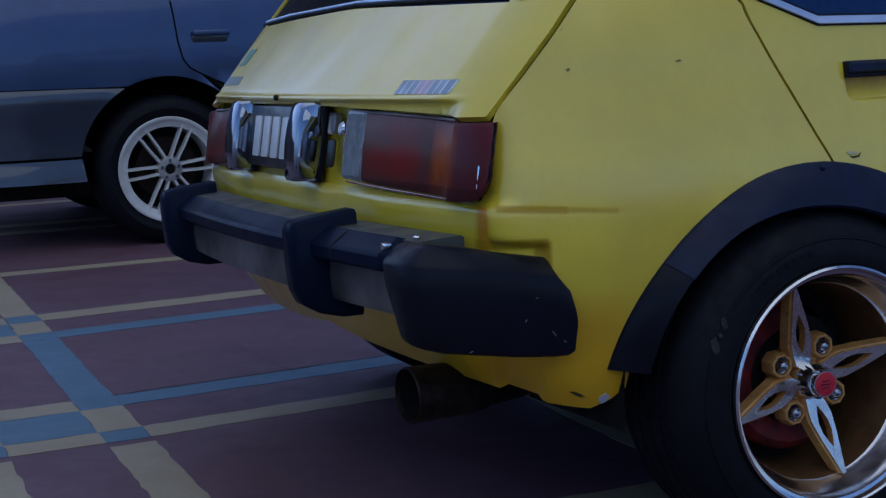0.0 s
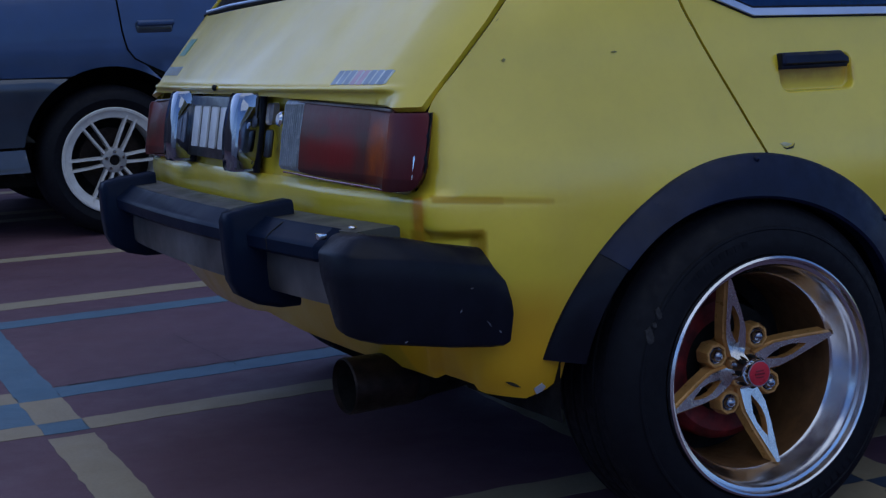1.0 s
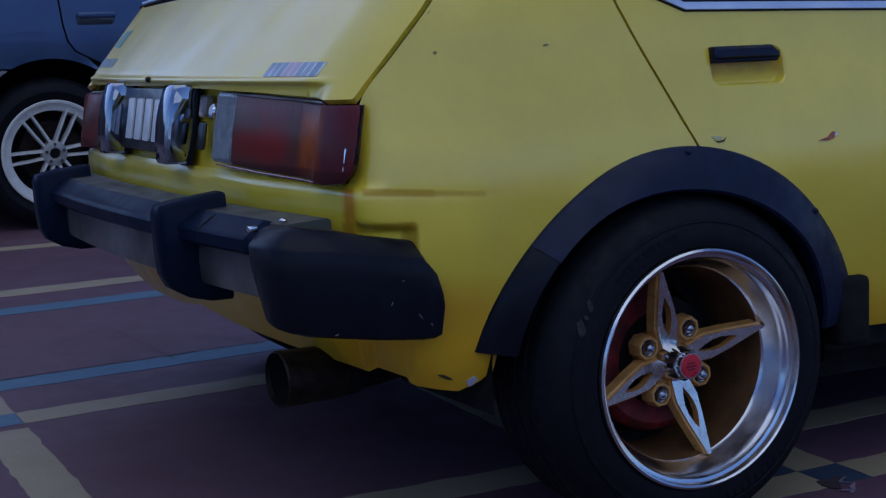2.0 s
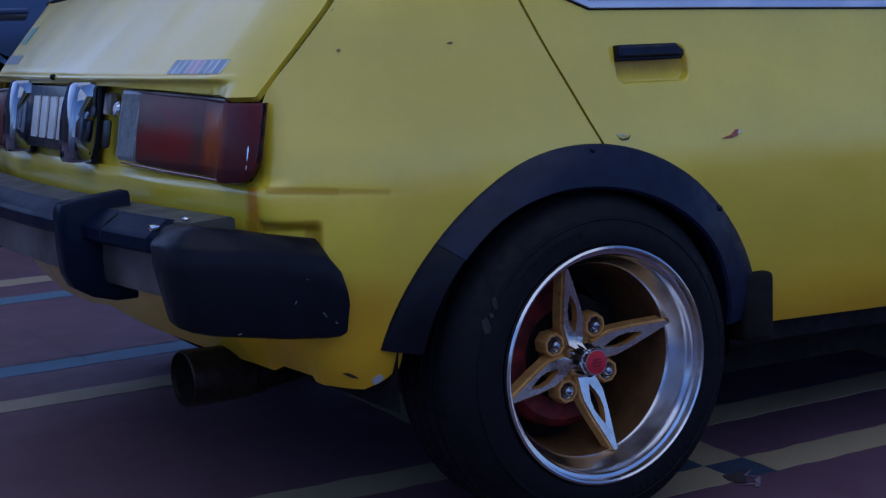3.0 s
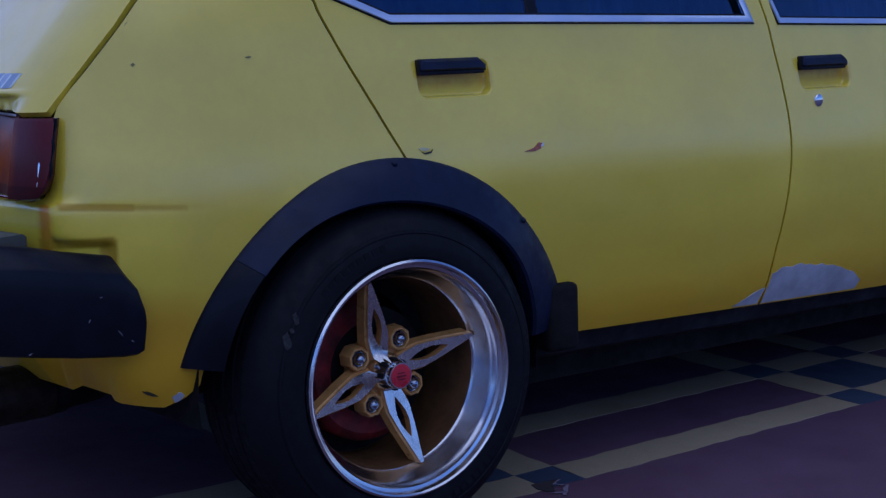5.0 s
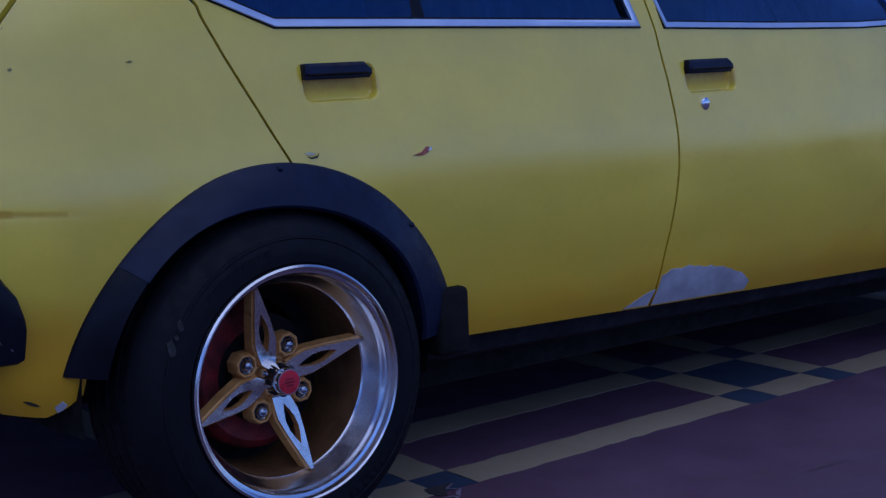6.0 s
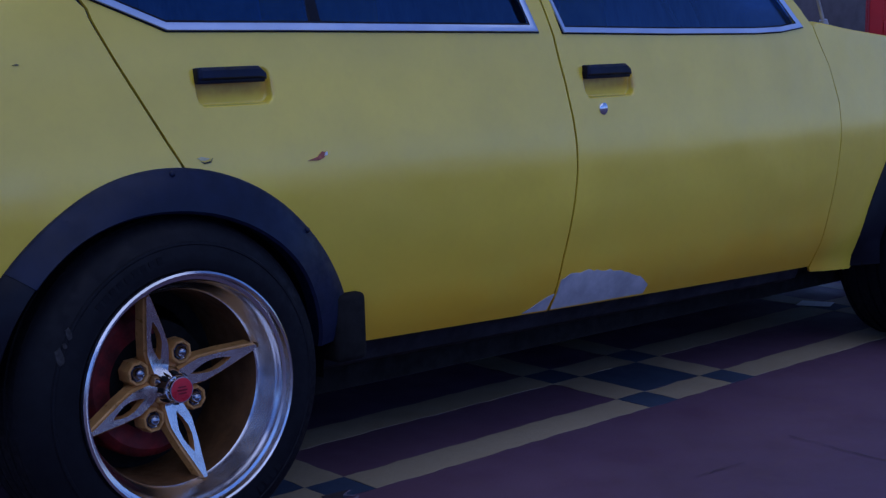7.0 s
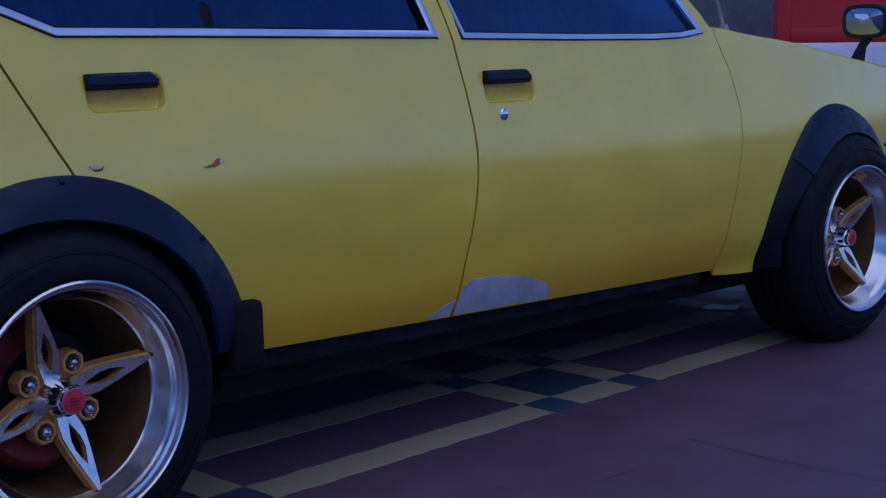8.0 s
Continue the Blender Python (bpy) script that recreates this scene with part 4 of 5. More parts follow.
# ---- lamp panel, lamps, plate ----
panel("lamp_panel", [(-a, b) for a, b in [(YC - 0.66, 0.60), (YC + 0.66, 0.60), (YC + 0.66, 0.752), (YC - 0.66, 0.748)]], lambda a, z: (rear_x(-a, 0.7) + 0.014 + 0.17 * (z - 0.68), -a, z), car, paint, 0.03)
bm = bmesh.new()
box(bm, (-0.50, 0.20, 0.58), (-0.47, 1.50, 0.80))
part("rear_bulkhead", bm, gap_dark, car)


def lamp_strip(name, y_list, z_list, out, parent, mat, mirror, label=""):
    """A lens block that follows the rear: y_list from the middle outwards; z_list (bottom, top) at each."""
    bm = bmesh.new()
    secs = []
    for y, (zb, zt), o in zip(y_list, z_list, out):
        x = rear_x(y, 0.7) - o
        yy = 2 * YC - y if mirror else y
        if mirror:
            x = rear_x(yy, 0.7) - o
        secs.append([(x + 0.004, yy, zb), (x, yy, zb + 0.006), (x - 0.002, yy, (zb + zt) / 2), (x, yy, zt - 0.006), (x + 0.004, yy, zt), (x + 0.05, yy, zt), (x + 0.05, yy, zb)])
    loft(bm, secs)
    return part(name, bm, mat, parent, label)


def lean_back(ob):
    """The rear face leans forwards a little towards the top."""
    for o in [ob] + list(ob.children_recursive):
        for w in o.data.vertices:
            w.co.x += 0.17 * (w.co.z - 0.68)


for s in (False, True):
    lamp = lamp_strip("tail_lamp", [0.508, 0.46, 0.40, 0.34, 0.285], [(0.624, 0.742), (0.621, 0.740), (0.619, 0.738), (0.617, 0.736), (0.615, 0.734)], [0.012] * 5, car, lens_red, s, "red and amber wrap-round tail lamp with ribbed clear lens")
    lamp_strip("amber_lens", [0.2845, 0.265, 0.245, 0.228, 0.212, 0.198], [(0.615, 0.734), (0.6143, 0.7333), (0.6136, 0.7325), (0.6130, 0.7318), (0.6123, 0.7310), (0.611, 0.730)], [0.012, 0.0128, 0.0152, 0.0188, 0.0235, 0.029], lamp, lens_red, s)
    bm = bmesh.new()
    secs = []
    for x, y, zb in ((-0.566, 0.1975, 0.610), (-0.559, 0.168, 0.610), (-0.550, 0.142, 0.612), (-0.545, 0.1345, 0.614), (-0.540, 0.1275, 0.621), (-0.536, 0.1235, 0.634), (-0.534, 0.1215, 0.648)):
        yy = 2 * YC - y if s else y
        xx = x - (0.034 if s else 0.0)
        ny = 0.04 if not s else -0.04
        secs.append([(xx, yy, zb), (xx - 0.003, yy - ny * 0.06, zb + 0.008), (xx - 0.003, yy - ny * 0.08, 0.67), (xx - 0.003, yy - ny * 0.06, 0.722), (xx, yy, 0.728), (xx + 0.03, yy + ny, 0.728), (xx + 0.03, yy + ny, zb)])
    loft(bm, secs)
    part("side_lens", bm, lens_red, lamp)
    lamp_strip("reverse_lens", [0.583, 0.5095], [(0.626, 0.745), (0.624, 0.743)], [0.012, 0.012], lamp, lens_clear, s)
    for k in range(9):
        bm = bmesh.new()
        y = 0.577 - k * 0.0075
        yy = 2 * YC - y if s else y
        x = rear_x(yy, 0.7) - 0.0155
        box(bm, (x, yy - 0.002, 0.632), (x + 0.004, yy + 0.002, 0.738), 0.001, 1)
        part("rib", bm, lens_clear, lamp)
    # chrome beading along the lamp's lower edge
    bm = bmesh.new()
    tube(bm, [(rear_x(2 * YC - y if s else y, 0.7) - 0.013, 2 * YC - y if s else y, z) for y, z in ((0.56, 0.6225), (0.40, 0.616), (0.28, 0.612), (0.20, 0.608))], 0.0017, 6)
    part("lamp_bead", bm, lens_dark, lamp)
    # bezel line along the top, rubber bead at the outer edge, an added chrome rod as the corner's glint
    bm = bmesh.new()
    tube(bm, [(rear_x(2 * YC - y if s else y, 0.7) - o, 2 * YC - y if s else y, z) for y, z, o in ((0.53, 0.742, 0.010), (0.40, 0.738, 0.011), (0.29, 0.734, 0.011), (0.21, 0.731, 0.022))], 0.0022, 6)
    part("lamp_bezel", bm, bare_metal, lamp)
    bm = bmesh.new()
    tube(bm, [((-0.5345 if not s else -0.564) + 0.0012 * math.sin(k * 2.1), (2 * YC - 0.1195) if s else 0.1195, 0.640 + 0.0110 * k) for k in range(9)], [0.0014 + 0.0008 * (k % 3) for k in range(9)], 6)
    part("lamp_seal", bm, rubber_black, lamp)
    bm = bmesh.new()
    tube(bm, [((-0.5475 if not s else -0.5755), (2 * YC - 0.133) if s else 0.133, z) for z in (0.627, 0.632, 0.640, 0.662, 0.670)], [0.0005, 0.0015, 0.0010, 0.0021, 0.0006], 8)
    part("lens_rib", bm, chrome, lamp)
    lean_back(lamp)

# number plate with its writing as bars
PX = rear_x(0.92, 0.7) - 0.006
bm = bmesh.new()
box(bm, (PX - 0.004, 0.70, 0.628), (PX + 0.003, 1.22, 0.748), 0.003, 2)
plate = part("number_plate", bm, plate_black, car, "black number plate with white raised writing")
for k in range(6):
    bm = bmesh.new()
    y = 1.085 - k * 0.060
    box(bm, (PX - 0.0075, y - 0.044, 0.648), (PX - 0.003, y - 0.002, 0.728), 0.004, 2)
    part("plate_bar", bm, plate_white, plate)
lean_back(plate)


def plate_lamp(y0, y1):
    """A chrome plate-lamp housing that stands out from the panel, its flank polished."""
    x1 = PX + 0.012
    bm = bmesh.new()
    secs = []
    for z, grow in ((0.616, -0.004), (0.622, 0.0), (0.655, 0.006), (0.69, 0.008), (0.72, 0.006), (0.752, 0.0), (0.757, -0.004)):
        d = 0.046 + grow
        secs.append([(x1, y0, z), (x1 - d * 0.55, y0 - 0.001, z), (x1 - d * 0.95, y0 + 0.010 * 1, z), (x1 - d, y0 + 0.02, z), (x1 - d, y1 - 0.016, z), (x1 - d * 0.85, y1 - 0.002, z), (x1, y1, z)])
    loft(bm, secs)
    lamp = part("plate_lamp", bm, dull_chrome, car, "chrome number plate lamp housing", 32)
    bm = bmesh.new()
    box(bm, (x1 - 0.006, y0 - 0.010, 0.612), (x1 + 0.004, y1 + 0.004, 0.761), 0.003, 2)
    part("gasket", bm, rubber_black, lamp)
    bm = bmesh.new()
    # a bright plate on its flank, bowed so that its head leans back
    secs = []
    for z, out, cut in ((0.6205, 0.001, 0.008), (0.624, 0.003, 0.004), (0.645, 0.006, 0.001), (0.672, 0.0072, 0.0), (0.700, 0.0062, 0.0), (0.722, 0.003, 0.0), (0.738, -0.002, 0.002), (0.749, -0.0075, 0.007)):
        secs.append([(x1 - 0.047 + cut, y0 - out + 0.006, z), (x1 - 0.044 + cut, y0 - out, z), (x1 - 0.026, y0 - out - 0.0012, z), (x1 - 0.006, y0 - out, z), (x1 - 0.006, y0 + 0.012, z), (x1 - 0.044 + cut, y0 + 0.012, z)])
    loft(bm, secs)
    part("lamp_flank", bm, smoked_chrome, lamp)
    lean_back(lamp)
    return lamp


plate_lamp(0.705, 0.782)
plate_lamp(1.118, 1.191)

# boot lock with swung cover and a fob hanging from it
bm = bmesh.new()
lathe(bm, [(0.0005, -0.012), (0.010, -0.012), (0.0135, -0.008), (0.0145, 0.02)], 24, Matrix.Translation((rear_x(0.577, 0.7) - 0.004, 0.608, 0.711)) @ Matrix.Rotation(radians(-90), 4, "Z"))
lock = part("boot_lock", bm, chrome, car, "chrome boot lock with swung cover")
bm = bmesh.new()
box(bm, (rear_x(0.61, 0.7) - 0.008, 0.640, 0.700), (rear_x(0.61, 0.7) - 0.003, 0.678, 0.738), 0.008, 3)
part("lock_cover", bm, bare_metal, lock)
bm = bmesh.new()
box(bm, (rear_x(0.62, 0.7) - 0.014, 0.636, 0.642), (rear_x(0.62, 0.7) - 0.004, 0.664, 0.692), 0.005, 2)
part("fob", bm, plate_black, lock)
lean_back(lock)

# ---- rear bumper ----
def bar_x(y):
    q = (y - YC) / 0.62
    return -0.738 - 0.018 * q + 0.034 * q * q


bumper = empty("rear_bumper", car)
bm = bmesh.new()
secs = []
for y, cut in [(0.203, 0.018), (0.217, 0.006), (0.225, 0.0)] + [(0.24 + 1.22 * k / 22, 0.0) for k in range(23)] + [(1.50, 0.0), (1.508, 0.006), (1.522, 0.018)]:
    x = bar_x(y) + cut
    top = 0.3 * cut
    secs.append([(x + 0.006, y, 0.508), (x + 0.001, y, 0.513), (x, y, 0.531 - top), (x + 0.0025, y, 0.5355 - top), (x + 0.007, y, 0.5385 - top), (x + 0.031, y, 0.5555 - top), (x + 0.034, y, 0.5590 - top), (x + 0.0375, y, 0.5585 - top), (x + 0.0385, y, 0.553 - top), (x + 0.0385, y, 0.508)])
loft(bm, secs)
part("bumper_bar", bm, bar_rubber, bumper, "black rubber rubbing bar", 28)
bm = bmesh.new()
secs = []
for i in range(25):
    y = 0.165 + (1.535 - 0.165) * i / 24
    x = bar_x(y) + 0.0390
    secs.append([(x, y, 0.510), (x, y, 0.5545), (x + 0.004, y, 0.5560), (x + 0.066, y, 0.5600), (x + 0.072, y, 0.556), (x + 0.072, y, 0.510)])
loft(bm, secs)
part("bumper_top", bm, bar_steel, bumper, "dull grimy steel top of the bumper")
bm = bmesh.new()
secs = []
for i in range(25):
    y = 0.16 + (1.54 - 0.16) * i / 24
    x = bar_x(y) + 0.034
    secs.append([(x + 0.004, y, 0.435), (x, y, 0.442), (x - 0.002, y, 0.475), (x, y, 0.506), (x + 0.03, y, 0.506), (x + 0.03, y, 0.435)])
loft(bm, secs)
part("bumper_strip", bm, strip_steel, bumper, "scuffed bare metal strip")


def overrider(y0, y1):
    x0 = bar_x((y0 + y1) / 2) - 0.028
    bm = bmesh.new()
    secs = []
    side_prof = [(0.115, 0.582), (0.03, 0.572), (0.006, 0.566), (0.0, 0.552), (0.002, 0.49), (0.006, 0.452), (0.018, 0.428), (0.045, 0.412), (0.085, 0.402), (0.12, 0.402)]
    for y, inset in ((y0, 0.006), (y0 + 0.007, 0.0), (y1 - 0.007, 0.0), (y1, 0.006)):
        secs.append([(x0 + a + (inset if a < 0.11 else 0), y, z - inset * (1 if z > 0.5 else -1)) for a, z in side_prof])
    loft(bm, secs)
    return part("overrider", bm, bar_rubber, bumper, "black rubber bumper overrider", 50)


overrider(0.462, 0.522)
overrider(1.305, 1.365)


def corner_cap(mirror=False):
    """The big moulded end of the bumper, from the rear face round to the side."""
    path = [(-0.697, 0.183, 0.418, 0.555), (-0.6975, 0.140, 0.416, 0.557), (-0.694, 0.104, 0.412, 0.558), (-0.680, 0.075, 0.408, 0.559), (-0.648, 0.0615, 0.401, 0.557), (-0.590, 0.0585, 0.392, 0.549), (-0.530, 0.062, 0.382, 0.535), (-0.460, 0.069, 0.373, 0.523), (-0.435, 0.073, 0.372, 0.492), (-0.424, 0.078, 0.375, 0.455)]
    slant = (0.060, 0.030, 0.010, 0.002)
    bm = bmesh.new()
    secs = []
    for i, (x, y, zb, zt) in enumerate(path):
        a, b = path[max(i - 1, 0)], path[min(i + 1, len(path) - 1)]
        d = Vector((b[0] - a[0], b[1] - a[1])).normalized()
        n = Vector((d.y, -d.x))
        if n.dot(Vector((x + 0.45, y - 0.40))) < 0:
            n = -n
        h = zt - zb
        ring = []
        for off, f in ((-0.055, 0.0), (-0.012, 0.0), (-0.007, 0.02), (-0.005, 0.06), (0.002, 0.56), (0.002, 0.62), (0.0, 0.80), (-0.0015, 0.825), (-0.004, 0.845), (-0.024, 0.965), (-0.030, 0.988), (-0.038, 1.0), (-0.055, 1.0)):
            q = (x + n.x * off, y + n.y * off - (slant[i] * (1 - f) if i < 4 else 0.0), zb + h * f)
            ring.append((q[0], 2 * YC - q[1], q[2]) if mirror else q)
        secs.append(ring)
    loft(bm, secs)
    return part("bumper_end", bm, rubber_black, bumper, "black moulded plastic bumper end", 40)


corner_cap()
corner_cap(True)
bm = bmesh.new()
bmesh.ops.create_uvsphere(bm, u_segments=10, v_segments=6, radius=0.0065, matrix=Matrix.Translation((-0.634, 0.186, 0.5605)) @ Matrix.Scale(0.5, 4, (0, 0, 1)))
part("bumper_bolt", bm, chrome, bumper)
bm = bmesh.new()
x = bar_x(0.385)
tube(bm, [(x + 0.001, 0.386, 0.512), (x - 0.0004, 0.3855, 0.531), (x + 0.004, 0.385, 0.538), (x + 0.030, 0.385, 0.5558)], 0.0008, 6)
part("bar_joint", bm, gap_dark, bumper)
rs = random.Random(12)
for x, z, ln, tilt in ((-0.470, 0.412, 0.012, -50), (-0.520, 0.438, 0.006, 70), (-0.452, 0.398, 0.006, -40), (-0.610, 0.402, 0.007, 20), (-0.500, 0.470, 0.005, 10)):
    bm = bmesh.new()
    y = 0.0565 if x < -0.49 else 0.0645
    pts = [(x + (k / 4 - 0.5) * ln * math.cos(radians(tilt)) + rs.uniform(-0.0006, 0.0006), y, z + (k / 4 - 0.5) * ln * math.sin(radians(tilt))) for k in range(5)]
    tube(bm, pts, [0.0004, 0.0010, 0.0012, 0.0009, 0.0003], 6)
    part("scuff", bm, scuff_grey, bumper)
bm = bmesh.new()
box(bm, (-0.690, 0.184, 0.546), (-0.676, 0.202, 0.5555), 0.002, 2)
part("bumper_clip", bm, chrome, bumper)

# ---- exhaust ----
bm = bmesh.new()
m = Matrix.Translation((-0.585, 0.385, 0.272)) @ Matrix.Rotation(radians(-86), 4, "Z")
lathe(bm, [(0.0435, 0.008), (0.0455, 0.0), (0.048, 0.003), (0.0475, 0.03), (0.046, 0.115)], 36, m)
pipe = part("exhaust_pipe", bm, rust_pipe, car, "burnt steel exhaust tail pipe")
bm = bmesh.new()
lathe(bm, [(0.0435, 0.008), (0.043, 0.14), (0.0005, 0.14)], 36, m)
part("pipe_bore", bm, under_dark, pipe, "black bore")
# front pipe in black: it fades into painted shade
bm = bmesh.new()
lathe(bm, [(0.046, 0.115), (0.040, 0.13), (0.034, 0.20), (0.028, 0.24), (0.026, 0.60)], 28, m)
part("front_pipe", bm, under_dark, pipe, "front pipe, black for the shade under the car")

# ---- windows and their bright trim ----
def trim_frame(name, outline, width, parent, mat, lift=0.006):
    """A raised, rounded moulding along an outline on the body side."""
    bm = bmesh.new()
    n = len(outline)
    loops = []
    for i, p in enumerate(outline):
        a, b = Vector(outline[i - 1]), Vector(outline[(i + 1) % n])
        q = Vector(p)
        d1, d2 = (q - a).normalized(), (b - q).normalized()
        nrm = Vector((-(d1.y + d2.y), d1.x + d2.x)).normalized()
        k = 1 / max(0.5, nrm.dot(Vector((-d1.y, d1.x))))
        ring = []
        for w, h in ((-0.5, -0.002), (-0.47, 0.8), (-0.40, 1.0), (0.0, 0.75), (0.42, 0.35), (0.5, -0.002)):
            c = q + nrm * (w * width * k)
            ring.append((c.x, side_depth(c.x, c.y) - lift * h, c.y))
        loops.append([bm.verts.new(v) for v in ring])
    for i in range(n):
        a, b = loops[i], loops[(i + 1) % n]
        for j in range(5):
            bm.faces.new((a[j], a[j + 1], b[j + 1], b[j]))
    return part(name, bm, mat, parent, "", 60)


rear_win = [(0.050, 0.860), (0.30, 0.856), (0.60, 0.850), (0.888, 0.844), (0.842, 1.00), (0.74, 1.24), (0.05, 1.24), (-0.13, 1.05), (-0.085, 0.915)]
front_win = [(0.973, 0.840), (1.30, 0.832), (1.60, 0.828), (1.70, 0.830), (1.775, 0.838), (1.66, 0.98), (1.45, 1.16), (1.30, 1.24), (0.80, 1.24), (0.92, 1.00)]
for win, door, width in ((rear_win, rear_door, 0.0140), (front_win, front_door, 0.0120)):
    trim_frame("window_trim", win, width, door, bright_trim)
    trim_frame("trim_seal", win, width + 0.0055, door, rubber_black, 0.003)
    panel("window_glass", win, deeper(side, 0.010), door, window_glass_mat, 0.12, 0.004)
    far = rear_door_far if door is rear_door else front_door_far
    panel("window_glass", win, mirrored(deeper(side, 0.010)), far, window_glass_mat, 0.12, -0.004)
# black runner of the quarter light
bm = bmesh.new()
box(bm, (0.345, 0.112, 0.850), (0.372, 0.135, 1.24), 0.003, 1, Matrix.Translation((0, -0.112 - 0.21, -0.85)) @ pose(0, 0, 0))
bmesh.ops.translate(bm, vec=(0, 0.112 + 0.21, 0.85), verts=bm.verts)
bmesh.ops.rotate(bm, cent=(0, 0.115, 0.85), matrix=Matrix.Rotation(radians(-22), 3, "X"), verts=bm.verts)
part("window_runner", bm, rubber_black, rear_door)

# upper frames of the doors, pillars, roof
upper = [(-0.13, 0.93), (-0.16, 1.05), (0.03, 1.30), (1.33, 1.28), (1.52, 1.15), (1.80, 0.87), (1.79, 0.85), (1.68, 0.98), (1.46, 1.175), (1.30, 1.255), (0.80, 1.255), (0.75, 1.252), (0.04, 1.255), (-0.145, 1.05), (-0.10, 0.92)]
both("window_frame", upper, side, paint, 0.06)
both("centre_pillar", [(0.90, 0.915), (0.856, 1.00), (0.75, 1.245), (0.79, 1.245), (0.905, 1.0), (0.945, 0.915)], side, rubber_black, 0.06)


def roof_shape(x, a):
    y = -a
    q = (y - YC) / 0.56
    return (x, y, 1.36 - 0.05 * q * q - 0.03 * ((x - 0.6) / 0.75) ** 2)


panel("roof", [(x, -y) for x, y in [(-0.06, 0.30), (1.35, 0.30), (1.35, 1.40), (-0.06, 1.40)]], lambda x, a: roof_shape(x, a), car, paint, 0.08, -0.01)


wing_top = curve_through([1.80, 1.85, 1.95, 2.21, 2.40, 2.75, 3.0], [0.846, 0.842, 0.827, 0.796, 0.765, 0.718, 0.68])


def bonnet_shape(x, a):
    q = (-a - YC) / 0.74
    return (x, -a, wing_top(x) + 0.003 + 0.014 * (1 - min(1.0, q * q)) ** 0.8)


edge_x = [1.84, 1.95, 2.1, 2.25, 2.4, 2.55, 2.7, 2.85, 3.0]
edge_y = [side_depth(x, wing_top(x)) + 0.002 for x in edge_x]
panel("bonnet", [(x, -y) for x, y in zip(edge_x, edge_y)] + [(x, y - 2 * YC) for x, y in zip(edge_x[::-1], edge_y[::-1])], bonnet_shape, car, paint, 0.05, -0.01)
bm = bmesh.new()
vs = [bm.verts.new(p) for p in ((1.32, 0.33, 1.30), (1.32, 1.37, 1.30), (1.84, 1.56, 0.86), (1.84, 0.14, 0.86))]
bm.faces.new(vs)
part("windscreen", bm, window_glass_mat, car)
bm = bmesh.new()
secs = []
for y, dx in ((0.14, -0.04), (0.30, 0.02), (0.85, 0.05), (1.40, 0.02), (1.56, -0.04)):
    secs.append([(3.0 + dx, y, 0.70), (3.04 + dx, y, 0.62), (3.04 + dx, y, 0.45), (2.98 + dx, y, 0.28), (2.85 + dx, y, 0.28), (2.85 + dx, y, 0.70)])
loft(bm, secs)
part("front_panel", bm, [paint], car)
# unseen box added to keep light from under the nose
bm = bmesh.new()
box(bm, (2.90, 0.16, 0.14), (2.98, 1.54, 0.30), 0.02, 2)
part("front_spoiler", bm, under_dark, car)
bm = bmesh.new()
box(bm, (3.02, 0.08, 0.38), (3.14, 1.62, 0.50), 0.03, 3)
part("front_bumper", bm, rubber_black, car)
for y in (0.35, 1.35):
    bm = bmesh.new()
    box(bm, (3.03, y - 0.14, 0.54), (3.07, y + 0.14, 0.68), 0.02, 2)
    part("headlight", bm, lens_clear, car)

# cabin: seats, dashboard, steering wheel, parcel trim
for x, y in ((1.0, 0.50), (1.0, 1.2), (0.25, 0.50), (0.25, 1.2)):
    bm = bmesh.new()
    box(bm, (x, y - 0.25, 0.36), (x + 0.5, y + 0.25, 0.52), 0.05, 3)
    box(bm, (x - 0.10, y - 0.24, 0.45), (x + 0.05, y + 0.24, 1.02), 0.05, 3, pose(0, 0, 0))
    part("car_seat", bm, seat_cloth, car)
bm = bmesh.new()
box(bm, (1.62, 0.20, 0.60), (1.86, 1.50, 0.86), 0.04, 3)
part("dashboard", bm, seat_cloth, car)
bm = bmesh.new()
tube(bm, [Vector((1.50, 0.50, 0.84)) + Matrix.Rotation(radians(65), 3, "Y") @ Vector((0.18 * math.cos(k * math.pi / 16), 0.18 * math.sin(k * math.pi / 16), 0)) for k in range(33)], 0.013, 8, False)
part("steering_wheel", bm, door_dark, car)

# ---- door furniture ----
def door_handle(x0, x1, z0, z1, parent):
    y = side_depth((x0 + x1) / 2, (z0 + z1) / 2)
    bm = bmesh.new()
    prof = [(0.006, z0), (-0.013, z0 + 0.003), (-0.018, z0 + 0.007), (-0.017, z1 - 0.005), (-0.010, z1), (0.006, z1)]
    secs = [[(x, y + a * out, z0 + (z - z0) * high) for a, z in prof] for x, out, high in ((x0, 0.7, 0.95), (x0 + 0.004, 1.0, 1.0), (x1 - 0.016, 1.0, 1.0), (x1 - 0.005, 0.95, 0.62), (x1, 0.6, 0.30))]
    loft(bm, secs)
    h = part("door_handle", bm, flare_black, parent, "black pull-up door handle")
    bm = bmesh.new()
    box(bm, (x0 - 0.002, y - 0.012, z0 - 0.003), (x1 - 0.004, y + 0.004, z0 + 0.0035), 0.0015, 2)
    box(bm, (x0 - 0.002, y - 0.012, z0 + 0.002), (x0 + 0.003, y + 0.004, z1 - 0.001), 0.0015, 2)
    part("handle_frame", bm, rubber_black, h)
    return h


door_handle(0.090, 0.226, 0.768, 0.792, rear_door)
door_handle(1.013, 1.146, 0.743, 0.768, front_door)
bm = bmesh.new()
lx, lz = 1.052, 0.678
lathe(bm, [(0.0005, -0.006), (0.008, -0.006), (0.0125, -0.003), (0.0135, 0.004)], 20, Matrix.Translation((lx, side_depth(lx, lz), lz)))
